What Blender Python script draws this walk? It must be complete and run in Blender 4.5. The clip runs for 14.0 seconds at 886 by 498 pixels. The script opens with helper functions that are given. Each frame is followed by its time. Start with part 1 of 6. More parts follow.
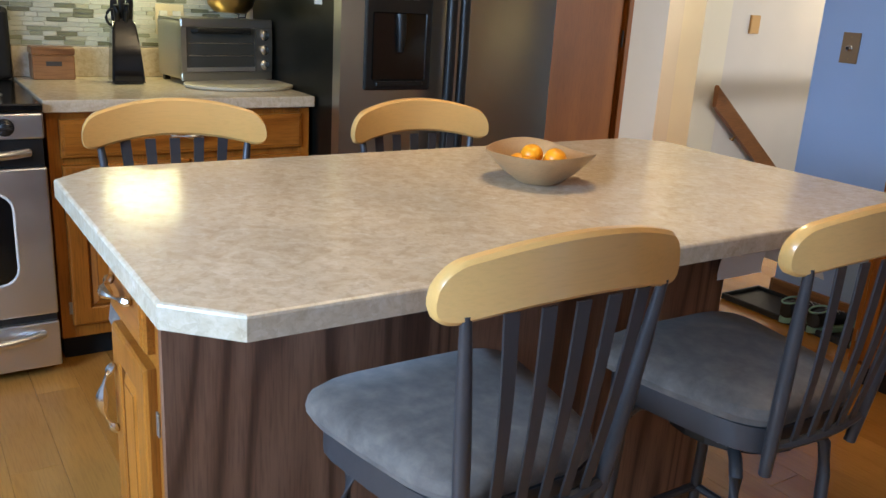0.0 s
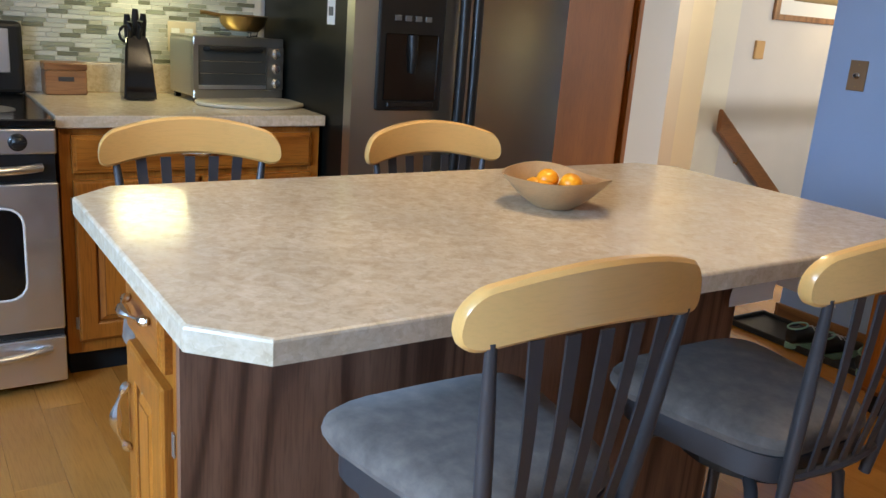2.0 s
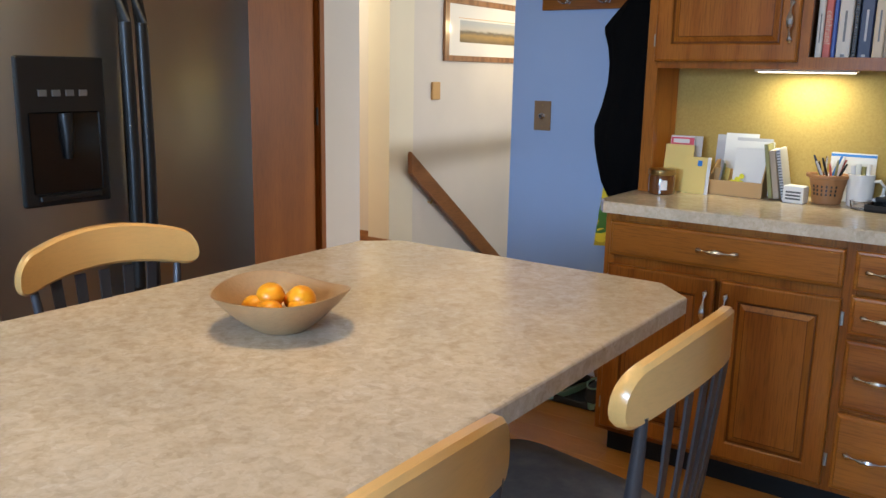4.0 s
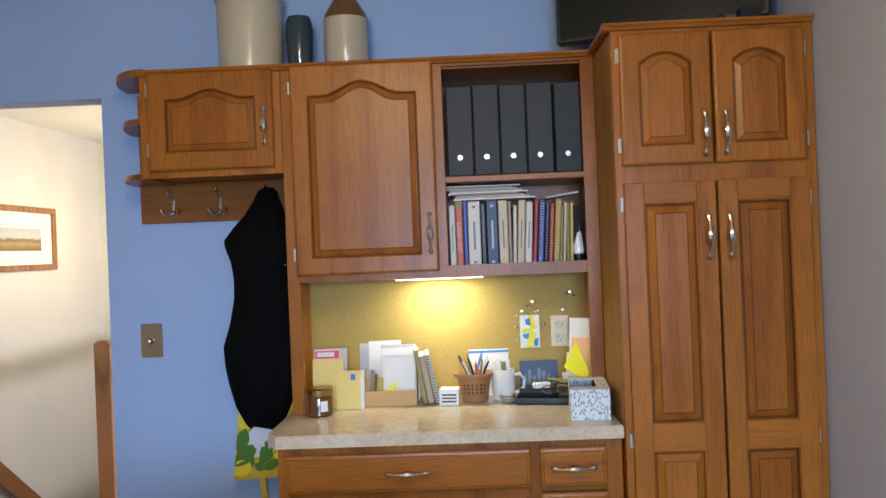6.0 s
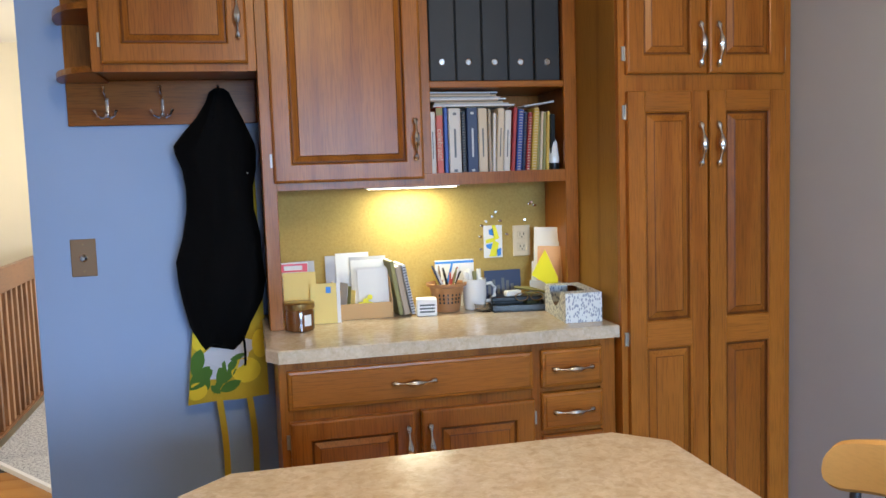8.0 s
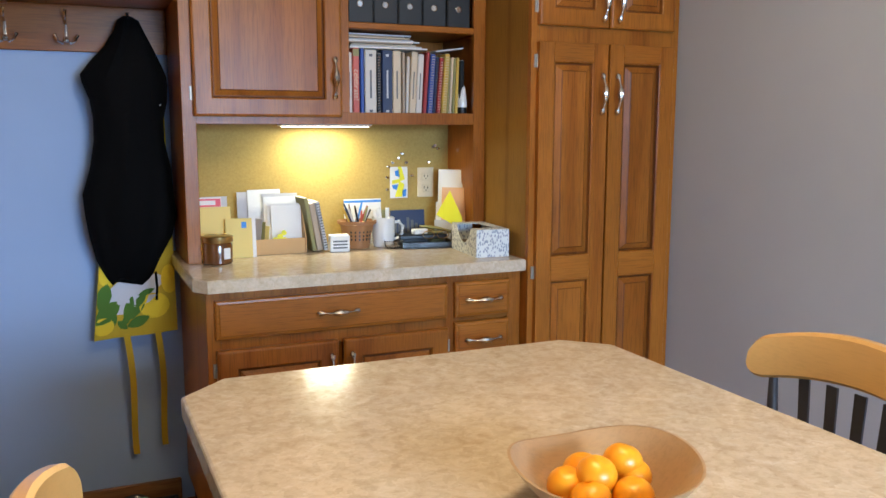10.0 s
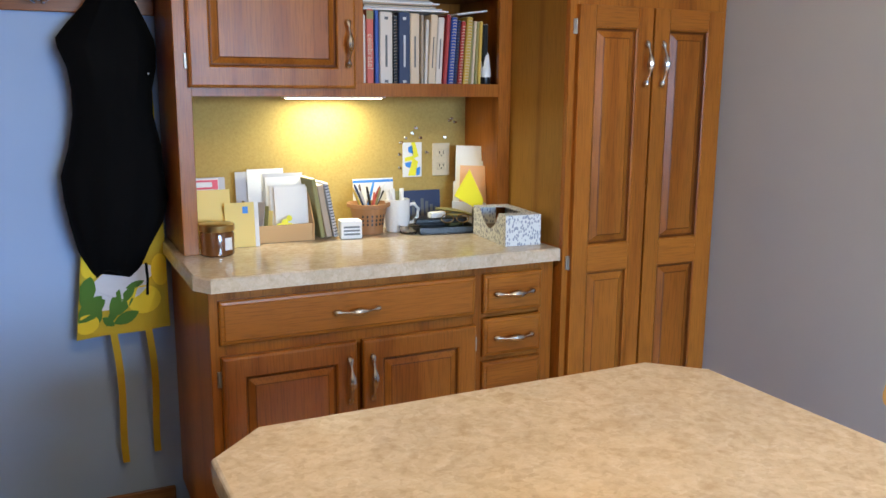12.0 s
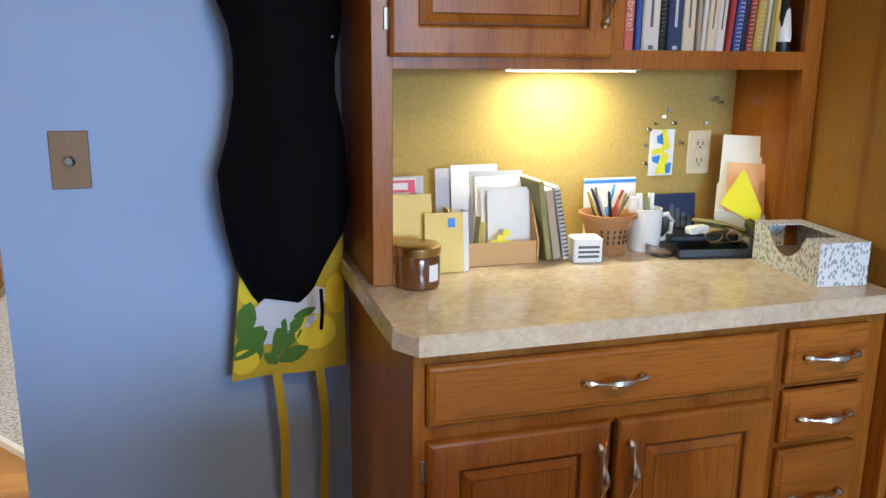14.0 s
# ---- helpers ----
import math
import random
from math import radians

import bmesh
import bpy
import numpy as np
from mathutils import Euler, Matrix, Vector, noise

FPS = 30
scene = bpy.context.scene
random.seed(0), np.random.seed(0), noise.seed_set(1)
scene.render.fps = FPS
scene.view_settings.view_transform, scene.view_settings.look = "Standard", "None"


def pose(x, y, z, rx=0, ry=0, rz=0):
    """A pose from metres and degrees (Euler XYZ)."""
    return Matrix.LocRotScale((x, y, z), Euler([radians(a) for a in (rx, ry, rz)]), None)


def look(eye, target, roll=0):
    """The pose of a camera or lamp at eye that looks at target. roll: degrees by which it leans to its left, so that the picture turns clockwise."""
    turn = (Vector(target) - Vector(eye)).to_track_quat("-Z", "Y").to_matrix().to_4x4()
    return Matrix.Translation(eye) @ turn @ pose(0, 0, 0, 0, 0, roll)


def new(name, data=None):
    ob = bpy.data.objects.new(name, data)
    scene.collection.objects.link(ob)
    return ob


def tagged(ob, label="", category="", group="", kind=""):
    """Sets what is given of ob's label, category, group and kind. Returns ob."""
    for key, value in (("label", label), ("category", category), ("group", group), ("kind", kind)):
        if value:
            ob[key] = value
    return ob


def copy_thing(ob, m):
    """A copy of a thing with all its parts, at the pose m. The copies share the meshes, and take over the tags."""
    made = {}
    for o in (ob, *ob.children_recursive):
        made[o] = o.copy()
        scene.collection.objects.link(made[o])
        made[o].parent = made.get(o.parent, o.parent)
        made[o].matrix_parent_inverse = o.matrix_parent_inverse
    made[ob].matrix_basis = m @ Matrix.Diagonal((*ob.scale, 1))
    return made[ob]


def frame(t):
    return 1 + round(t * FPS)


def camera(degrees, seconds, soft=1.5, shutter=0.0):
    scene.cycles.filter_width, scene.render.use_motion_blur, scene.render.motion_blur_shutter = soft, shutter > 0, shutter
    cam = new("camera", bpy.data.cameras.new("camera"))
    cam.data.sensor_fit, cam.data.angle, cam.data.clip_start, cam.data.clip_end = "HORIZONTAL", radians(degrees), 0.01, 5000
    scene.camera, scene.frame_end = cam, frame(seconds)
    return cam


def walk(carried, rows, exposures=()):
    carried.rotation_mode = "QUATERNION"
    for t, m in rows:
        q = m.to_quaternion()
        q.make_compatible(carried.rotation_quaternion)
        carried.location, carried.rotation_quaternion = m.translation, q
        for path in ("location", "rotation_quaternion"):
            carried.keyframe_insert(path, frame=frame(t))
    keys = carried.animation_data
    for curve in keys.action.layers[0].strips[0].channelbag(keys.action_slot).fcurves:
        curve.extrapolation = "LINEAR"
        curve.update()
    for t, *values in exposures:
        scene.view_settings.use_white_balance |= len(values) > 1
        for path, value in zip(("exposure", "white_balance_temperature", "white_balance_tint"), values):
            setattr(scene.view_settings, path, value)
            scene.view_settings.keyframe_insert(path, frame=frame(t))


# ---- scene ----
cam = camera(55.6, 14.0)
PATH = [
    (0, (1.468, -3.378, 1.262), (-0.121, -2.311, 0.680), 3.5),
    (0.5, (1.486, -3.393, 1.258), (-0.097, -2.319, 0.672), 3.5),
    (1, (1.493, -3.401, 1.259), (-0.097, -2.328, 0.696), 3.4),
    (1.5, (1.485, -3.409, 1.269), (-0.120, -2.343, 0.732), 4.0),
    (2, (1.449, -3.405, 1.270), (-0.149, -2.332, 0.729), 4.4),
    (2.2, (1.420, -3.402, 1.272), (-0.178, -2.326, 0.734), 4.5),
    (4.3, (1.086, -3.173, 1.345), (0.067, -1.492, 0.978), 0.6),
    (4.5, (1.041, -3.161, 1.389), (0.099, -1.428, 1.062), 0.5),
    (5, (0.865, -3.168, 1.403), (0.255, -1.273, 1.209), 1.1),
    (5.5, (0.713, -3.149, 1.397), (0.357, -1.184, 1.304), 0.9),
    (6, (0.563, -3.094, 1.439), (0.507, -1.095, 1.439), -2.3),
    (6.5, (0.425, -3.062, 1.408), (0.45, -1.064, 1.332), -2.5),
    (7, (0.229, -3.072, 1.396), (0.324, -1.084, 1.203), -2.3),
    (7.5, (0.065, -3.04, 1.373), (0.366, -1.074, 1.156), -1.1),
    (8, (-0.075, -2.981, 1.388), (0.369, -1.039, 1.205), -1.9),
    (8.5, (-0.162, -2.979, 1.366), (0.382, -1.068, 1.13), -1.6),
    (9, (-0.258, -3.001, 1.375), (0.348, -1.119, 1.075), -1.4),
    (9.2, (-0.289, -3.035, 1.334), (0.405, -1.18, 1.058), -0.9),
    (11.5, (-0.371, -2.847, 1.347), (0.475, -1.07, 0.991), 0.8),
    (12, (-0.38, -2.695, 1.371), (0.478, -0.928, 0.995), 0.4),
    (12.5, (-0.432, -2.513, 1.343), (0.444, -0.755, 0.967), -0.3),
    (13, (-0.398, -2.356, 1.367), (0.423, -0.576, 0.97), -0.5),
    (13.5, (-0.332, -2.19, 1.381), (0.289, -0.339, 0.948), -1.3),
    (14, (-0.368, -1.953, 1.387), (0.192, -0.091, 0.919), 0.6),
]
EXPOSURES = [(0.0, -0.68), (2.4, -0.68), (4.2, -0.74), (5.0, -0.7), (6.0, -0.4), (7.5, -0.34), (9.0, -0.32), (14.0, -0.2)]
walk(cam, [(t, look(eye, target, roll)) for t, eye, target, roll in PATH], EXPOSURES)

# ---- world and large lights ----
world = bpy.data.worlds.new("sky")
scene.world = world
world.use_nodes = True
_wn = world.node_tree
_bg = _wn.nodes["Background"]
_sky = _wn.nodes.new("ShaderNodeTexSky")
_sky.sky_type = "NISHITA"
_sky.sun_disc = False
_sky.sun_elevation, _sky.sun_rotation = radians(35), radians(200)
_bg.inputs["Strength"].default_value = 0.10
_wn.links.new(_sky.outputs["Color"], _bg.inputs["Color"])


def lamp(name, kind, m, power, color, **settings):
    data = bpy.data.lights.new(name, kind)
    data.energy, data.color = power, color
    if kind == "AREA":
        data.shape = "RECTANGLE"
        data.size, data.size_y = settings["size"]
        data.spread = radians(settings.get("spread", 180))
    if kind == "POINT":
        data.shadow_soft_size = settings["radius"]
    ob = new(name, data)
    ob.matrix_world = m
    return ob


DAY = (0.42, 0.65, 1.0)
WARM = (1.0, 0.98, 0.74)
lamp("light_south_window", "AREA", look((0.75, -5.33, 1.53), (0.1, 0, -1.9)), 130, DAY, size=(1.5, 0.85), spread=112)
lamp("light_living_window", "AREA", look((2.50, 2.60, 1.38), (-2.7, 2.6, 0.8)), 175, (0.95, 0.97, 1.0), size=(1.2, 0.40))
lamp("light_undercabinet", "AREA", look((0.465, -0.158, 1.334), (0.465, -0.158, 1.0)), 3.3, WARM, size=(0.16, 0.03))
lamp("light_counter", "AREA", look((-1.78, -2.60, 1.365), (-1.72, -2.60, 1.10)), 3.2, (1.0, 0.98, 0.54), size=(0.26, 0.028))
lamp("light_hall", "AREA", look((-3.7, 1.0, 2.48), (-3.7, 1.1, 0)), 54, (1.0, 0.88, 0.66), size=(0.4, 0.4))
lamp("light_pendant", "POINT", pose(-2.0, 3.30, 1.72), 24, (1.0, 0.78, 0.45), radius=0.05)
lamp("light_kitchen_ceiling", "POINT", pose(0.20, -2.30, 2.24), 50, (1.0, 0.77, 0.47), radius=0.16)


# ---- materials ----
def mat(name, color=(0.5, 0.5, 0.5), rough=0.5, metal=0.0, coat=0.0):
    m = bpy.data.materials.new(name)
    m.use_nodes = True
    b = m.node_tree.nodes["Principled BSDF"]
    b.inputs["Base Color"].default_value = (*color, 1)
    b.inputs["Roughness"].default_value = rough
    b.inputs["Metallic"].default_value = metal
    b.inputs["Coat Weight"].default_value = coat
    b.inputs["Coat Roughness"].default_value = 0.15
    return m


def nodes_of(m):
    t = m.node_tree
    return t, t.nodes["Principled BSDF"]


def add(t, kind, **props):
    n = t.nodes.new(kind)
    for k, v in props.items():
        n.inputs[k.replace("_", " ")].default_value = v
    return n


def coords(t, scale, jitter=True):
    """Object coordinates, shifted by the object's own random number, then scaled."""
    tc = t.nodes.new("ShaderNodeTexCoord")
    mp = t.nodes.new("ShaderNodeMapping")
    mp.inputs["Scale"].default_value = scale
    src = tc.outputs["Object"]
    if jitter:
        info = t.nodes.new("ShaderNodeObjectInfo")
        mul = t.nodes.new("ShaderNodeMath")
        mul.operation = "MULTIPLY"
        mul.inputs[1].default_value = 37.0
        t.links.new(info.outputs["Random"], mul.inputs[0])
        va = t.nodes.new("ShaderNodeVectorMath")
        va.operation = "ADD"
        t.links.new(src, va.inputs[0])
        t.links.new(mul.outputs[0], va.inputs[1])
        src = va.outputs[0]
    t.links.new(src, mp.inputs["Vector"])
    return mp.outputs["Vector"]


def ramp(t, fac, stops):
    r = t.nodes.new("ShaderNodeValToRGB")
    e = r.color_ramp.elements
    while len(e) < len(stops):
        e.new(0.5)
    for el, (p, c) in zip(e, stops):
        el.position, el.color = p, (*c, 1)
    t.links.new(fac, r.inputs["Fac"])
    return r.outputs["Color"]


def mix(t, a, b, fac, kind="MULTIPLY"):
    n = t.nodes.new("ShaderNodeMix")
    n.data_type, n.blend_type = "RGBA", kind
    if isinstance(fac, float):
        n.inputs[0].default_value = fac
    else:
        t.links.new(fac, n.inputs[0])
    for sock, v in ((n.inputs[6], a), (n.inputs[7], b)):
        if isinstance(v, tuple):
            sock.default_value = (*v, 1)
        else:
            t.links.new(v, sock)
    return n.outputs[2]


def bump(t, b, height, strength=0.2, dist=0.002):
    n = t.nodes.new("ShaderNodeBump")
    n.inputs["Strength"].default_value = strength
    n.inputs["Distance"].default_value = dist
    t.links.new(height, n.inputs["Height"])
    t.links.new(n.outputs["Normal"], b.inputs["Normal"])


def noise_fac(t, vec, scale, detail=3.0, rough=0.55, distortion=0.0):
    n = t.nodes.new("ShaderNodeTexNoise")
    n.inputs["Scale"].default_value = scale
    n.inputs["Detail"].default_value = detail
    n.inputs["Roughness"].default_value = rough
    n.inputs["Distortion"].default_value = distortion
    t.links.new(vec, n.inputs["Vector"])
    return n.outputs["Fac"]


def wood(name, dark, mid, light, axis, rough=0.40, coat=0.12, rings=62.0, pores=0.58):
    """Sawn wood with its grain along one axis."""
    m = mat(name, mid, rough, 0, coat)
    t, b = nodes_of(m)
    along = {"x": (0.07, 1, 1), "y": (1, 0.07, 1), "z": (1, 1, 0.07)}[axis]
    v = coords(t, along)
    n1 = noise_fac(t, v, 3.2, 2.0, 0.5, 0.4)
    mul = t.nodes.new("ShaderNodeMath")
    mul.operation = "MULTIPLY"
    mul.inputs[1].default_value = rings
    t.links.new(n1, mul.inputs[0])
    s = t.nodes.new("ShaderNodeMath")
    s.operation = "SINE"
    t.links.new(mul.outputs[0], s.inputs[0])
    half = t.nodes.new("ShaderNodeMapRange")
    half.inputs["From Min"].default_value = -1
    t.links.new(s.outputs[0], half.inputs["Value"])
    rings_c = ramp(t, half.outputs[0], [(0.0, dark), (0.22, mid), (1.0, light)])
    fine = {"x": (0.05, 1, 1), "y": (1, 0.05, 1), "z": (1, 1, 0.05)}[axis]
    n2 = noise_fac(t, coords(t, fine), 240.0, 2.0, 0.6)
    pore = ramp(t, n2, [(0.32, (pores, pores, pores)), (0.55, (1, 1, 1))])
    c = mix(t, rings_c, pore, 0.75)
    n3 = noise_fac(t, coords(t, (1, 1, 1)), 2.5, 2.0)
    tone = ramp(t, n3, [(0.3, (0.82, 0.80, 0.78)), (0.7, (1.08, 1.05, 1.0))])
    c = mix(t, c, tone, 0.8)
    info = t.nodes.new("ShaderNodeObjectInfo")
    vary = ramp(t, info.outputs["Random"], [(0.0, (0.88, 0.86, 0.84)), (1.0, (1.06, 1.06, 1.05))])
    c = mix(t, c, vary, 0.8)
    t.links.new(c, b.inputs["Base Color"])
    bump(t, b, n2, 0.15, 0.0006)
    return m


OAKC = ((0.285, 0.088, 0.011), (0.345, 0.116, 0.016), (0.372, 0.129, 0.018))
OAK_Z = wood("oak_upright", *OAKC, "z", 0.31, 0.0, 34.0, 0.60)
OAK_X = wood("oak_level", *OAKC, "x", 0.31, 0.0, 34.0, 0.60)
OAK_Y = wood("oak_depth", *OAKC, "y", 0.31, 0.0, 34.0, 0.60)
# Darker stained oak for the grooves, with groove shade put into the colour.
OAK_GROOVE = wood("oak_groove_dark", (0.120, 0.034, 0.004), (0.165, 0.049, 0.005), (0.185, 0.056, 0.006), "z", 0.45, 0.0, 34.0, 0.7)
# Pantry side: oak with the under-cabinet lamp's yellow light put into its colour.
OAK_SIDE = wood("oak_lamplit_side", (0.25, 0.118, 0.018), (0.31, 0.156, 0.026), (0.34, 0.175, 0.030), "z", 0.5, 0.0, 20.0, 0.75)
for m in (OAK_Z, OAK_X, OAK_Y, OAK_GROOVE, OAK_SIDE):
    nodes_of(m)[1].inputs["Specular IOR Level"].default_value = 0.24
DOOR_WOOD = wood("birch_door", (0.26, 0.084, 0.014), (0.335, 0.113, 0.020), (0.38, 0.136, 0.027), "z", 0.45, 0.0, 9.0, 0.8)
nodes_of(DOOR_WOOD)[1].inputs["Specular IOR Level"].default_value = 0.25
WALNUT = wood("walnut_panel", (0.090, 0.042, 0.026), (0.180, 0.090, 0.056), (0.235, 0.125, 0.080), "z", 0.42, 0.05, 84.0, 0.62)
RAIL_WOOD = wood("rail_oak", (0.185, 0.072, 0.022), (0.23, 0.092, 0.030), (0.26, 0.108, 0.038), "y", 0.4, 0.1, 14.0)
RAIL_POST = wood("post_oak", (0.19, 0.080, 0.030), (0.27, 0.120, 0.046), (0.33, 0.155, 0.064), "z", 0.4, 0.2)
MAPLE = wood("maple_lacquer", (0.66, 0.355, 0.105), (0.74, 0.415, 0.130), (0.77, 0.445, 0.150), "y", 0.28, 0.5, 5.0, 0.93)
FLOOR_W = wood("floor_laminate", (0.38, 0.150, 0.026), (0.47, 0.198, 0.038), (0.53, 0.240, 0.055), "x", 0.24, 0.15, 14.0, 0.80)
BASE_W = wood("baseboard_oak", (0.20, 0.085, 0.030), (0.28, 0.125, 0.045), (0.34, 0.16, 0.06), "x", 0.4, 0.2)
BOWL_W = wood("bowl_wood", (0.25, 0.130, 0.050), (0.36, 0.205, 0.090), (0.43, 0.265, 0.130), "x", 0.4, 0.2, 18.0, 0.85)


def paint(name, color, rough=0.75):
    m = mat(name, color, rough)
    t, b = nodes_of(m)
    v = coords(t, (1, 1, 1), False)
    n = noise_fac(t, v, 1.3, 3.0)
    c = mix(t, (*color,), ramp(t, n, [(0.3, (0.94, 0.945, 0.95)), (0.7, (1.03, 1.025, 1.02))]), 1.0)
    t.links.new(c, b.inputs["Base Color"])
    bump(t, b, noise_fac(t, v, 260.0, 2.0), 0.12, 0.001)
    return m


BLUE = paint("blue_paint", (0.335, 0.460, 0.690))
GREY_W = paint("grey_paint", (0.44, 0.480, 0.57))
WHITE = paint("white_paint", (0.66, 0.62, 0.57))
CEIL = paint("ceiling_paint", (0.74, 0.73, 0.70))
CREAM = paint("cream_paint", (0.75, 0.70, 0.57))


def laminate():
    m = mat("stone_laminate", (0.5, 0.42, 0.33), 0.17)
    t, b = nodes_of(m)
    v = coords(t, (1, 1, 1), False)
    a = noise_fac(t, v, 22.0, 4.0, 0.58, 1.4)
    c1 = ramp(t, a, [(0.28, (0.54, 0.425, 0.290)), (0.45, (0.600, 0.490, 0.350)), (0.60, (0.630, 0.525, 0.390)), (0.76, (0.68, 0.590, 0.460))])
    f = noise_fac(t, v, 90.0, 3.0, 0.6, 0.8)
    c2 = ramp(t, f, [(0.30, (0.78, 0.75, 0.71)), (0.50, (1.0, 1.0, 1.0)), (0.72, (1.08, 1.08, 1.09))])
    c = mix(t, c1, c2, 0.52)
    # pressed flakes of stone, a centimetre or so across
    warp = t.nodes.new("ShaderNodeTexNoise")
    warp.inputs["Scale"].default_value = 34.0
    warp.inputs["Detail"].default_value = 3.0
    t.links.new(v, warp.inputs["Vector"])
    shift = t.nodes.new("ShaderNodeVectorMath")
    shift.operation = "MULTIPLY_ADD"
    shift.inputs[1].default_value = (0.035, 0.035, 0.035)
    t.links.new(warp.outputs["Color"], shift.inputs[0])
    t.links.new(v, shift.inputs[2])
    cells = t.nodes.new("ShaderNodeTexVoronoi")
    cells.inputs["Scale"].default_value = 75.0
    t.links.new(shift.outputs[0], cells.inputs["Vector"])
    grey = t.nodes.new("ShaderNodeRGBToBW")
    t.links.new(cells.outputs["Color"], grey.inputs[0])
    c = mix(t, c, ramp(t, grey.outputs[0], [(0.15, (0.80, 0.765, 0.72)), (0.5, (0.96, 0.955, 0.945)), (0.85, (1.04, 1.05, 1.07))]), 0.52)
    big = noise_fac(t, v, 4.0, 2.0)
    c = mix(t, c, ramp(t, big, [(0.3, (0.92, 0.92, 0.93)), (0.7, (1.04, 1.03, 1.02))]), 1.0)
    t.links.new(c, b.inputs["Base Color"])
    bump(t, b, f, 0.05, 0.0005)
    return m


LAMINATE = laminate()


def brushed(name, color, rough, axis=(1, 1, 60)):
    m = mat(name, color, rough, 1.0)
    t, b = nodes_of(m)
    n = noise_fac(t, coords(t, axis, False), 14.0, 3.0)
    r = t.nodes.new("ShaderNodeMapRange")
    r.inputs["To Min"].default_value, r.inputs["To Max"].default_value = rough - 0.06, rough + 0.10
    t.links.new(n, r.inputs["Value"])
    t.links.new(r.outputs[0], b.inputs["Roughness"])
    bump(t, b, n, 0.06, 0.0005)
    return m


STEEL = brushed("brushed_steel", (0.48, 0.465, 0.405), 0.33)
STEEL_L = brushed("bright_steel", (0.72, 0.72, 0.72), 0.32, (60, 1, 1))
NICKEL = mat("satin_nickel", (0.70, 0.67, 0.63), 0.24, 1.0)
HINGE_M = mat("worn_nickel", (0.40, 0.36, 0.30), 0.50, 1.0)
BRASS = mat("antique_brass", (0.42, 0.29, 0.12), 0.32, 1.0)
GUNMETAL = brushed("gunmetal_paint", (0.075, 0.072, 0.076), 0.42, (4, 4, 4))
nodes_of(GUNMETAL)[1].inputs["Metallic"].default_value = 0.55
BLACK = mat("black_plastic", (0.008, 0.008, 0.008), 0.38)
BLACK_G = mat("black_gloss", (0.005, 0.005, 0.005), 0.12, 0, 0.1)
FRIDGE_SIDE = mat("black_textured_enamel", (0.004, 0.005, 0.004), 0.30)
nodes_of(FRIDGE_SIDE)[1].inputs["Specular IOR Level"].default_value = 0.25
SMOKED = mat("smoked_glass", (0.055, 0.055, 0.048), 0.10)
BINDER = mat("slate_binder", (0.019, 0.021, 0.022), 0.6)
TOWEL = mat("paper_towel", (0.74, 0.74, 0.73), 0.9)
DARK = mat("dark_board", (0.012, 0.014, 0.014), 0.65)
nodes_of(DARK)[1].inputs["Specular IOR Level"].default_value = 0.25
GREY_P = mat("grey_plastic", (0.10, 0.10, 0.10), 0.4)
CLOTH_BLACK = mat("black_cloth", (0.0035, 0.0035, 0.0038), 0.95)
nodes_of(CLOTH_BLACK)[1].inputs["Specular IOR Level"].default_value = 0.08
PAPER = mat("white_paper", (0.78, 0.77, 0.74), 0.7)
PAPER_G = mat("grey_paper", (0.52, 0.52, 0.53), 0.7)
MANILA = mat("manila_paper", (0.78, 0.60, 0.20), 0.7)
KRAFT = mat("tan_card", (0.55, 0.33, 0.13), 0.6)
TAN_BOOK = mat("tan_cover", (0.38, 0.30, 0.22), 0.6)
YELLOW = mat("yellow_paper", (0.80, 0.75, 0.03), 0.6)
PEACH = mat("peach_paper", (0.80, 0.47, 0.27), 0.65)
PINK = mat("pink_print", (0.72, 0.10, 0.14), 0.6)
BLUE_P = mat("blue_print", (0.03, 0.22, 0.62), 0.5)
NAVY = mat("navy_cover", (0.014, 0.026, 0.075), 0.45)
BLUE_B = mat("blue_cover", (0.025, 0.07, 0.30), 0.45)
RED_B = mat("red_cover", (0.34, 0.03, 0.03), 0.5)
CORAL_B = mat("coral_cover", (0.55, 0.11, 0.075), 0.5)
CREAM_B = mat("cream_cover", (0.62, 0.50, 0.35), 0.6)
WHITE_B = mat("white_cover", (0.62, 0.56, 0.48), 0.5)
GREEN_B = mat("olive_cover", (0.26, 0.24, 0.09), 0.6)
GOLD_B = mat("gold_cover", (0.55, 0.36, 0.06), 0.5)
PLATE = mat("bronze_plate", (0.27, 0.165, 0.085), 0.5, 0.1)
ALMOND = mat("almond_plastic", (0.66, 0.56, 0.38), 0.4)
CERAMIC = mat("white_ceramic", (0.72, 0.72, 0.70), 0.15, 0, 0.3)
WICKER = mat("wicker", (0.33, 0.15, 0.055), 0.6)
ORANGE = mat("orange_peel", (0.88, 0.33, 0.010), 0.34)
STEM = mat("green_stem", (0.10, 0.14, 0.03), 0.6)
CROCK = mat("cream_glaze", (0.50, 0.43, 0.30), 0.25, 0, 0.3)
GLAZE_B = mat("brown_glaze", (0.16, 0.062, 0.022), 0.18, 0, 0.4)
TEAL_G = mat("teal_glass", (0.022, 0.045, 0.055), 0.06, 0, 0.6)
AMBER = mat("amber_jar", (0.13, 0.045, 0.010), 0.10, 0, 0.5)
GREEN_LEAF = mat("leaf_print", (0.07, 0.17, 0.02), 0.85)
LEMON = mat("lemon_print", (0.80, 0.58, 0.03), 0.85)
APRON = mat("yellow_cloth", (0.56, 0.38, 0.025), 0.9)
WHITE_CLOTH = mat("white_cloth", (0.62, 0.62, 0.66), 0.9)
RUBBER = mat("black_rubber", (0.014, 0.015, 0.015), 0.5)
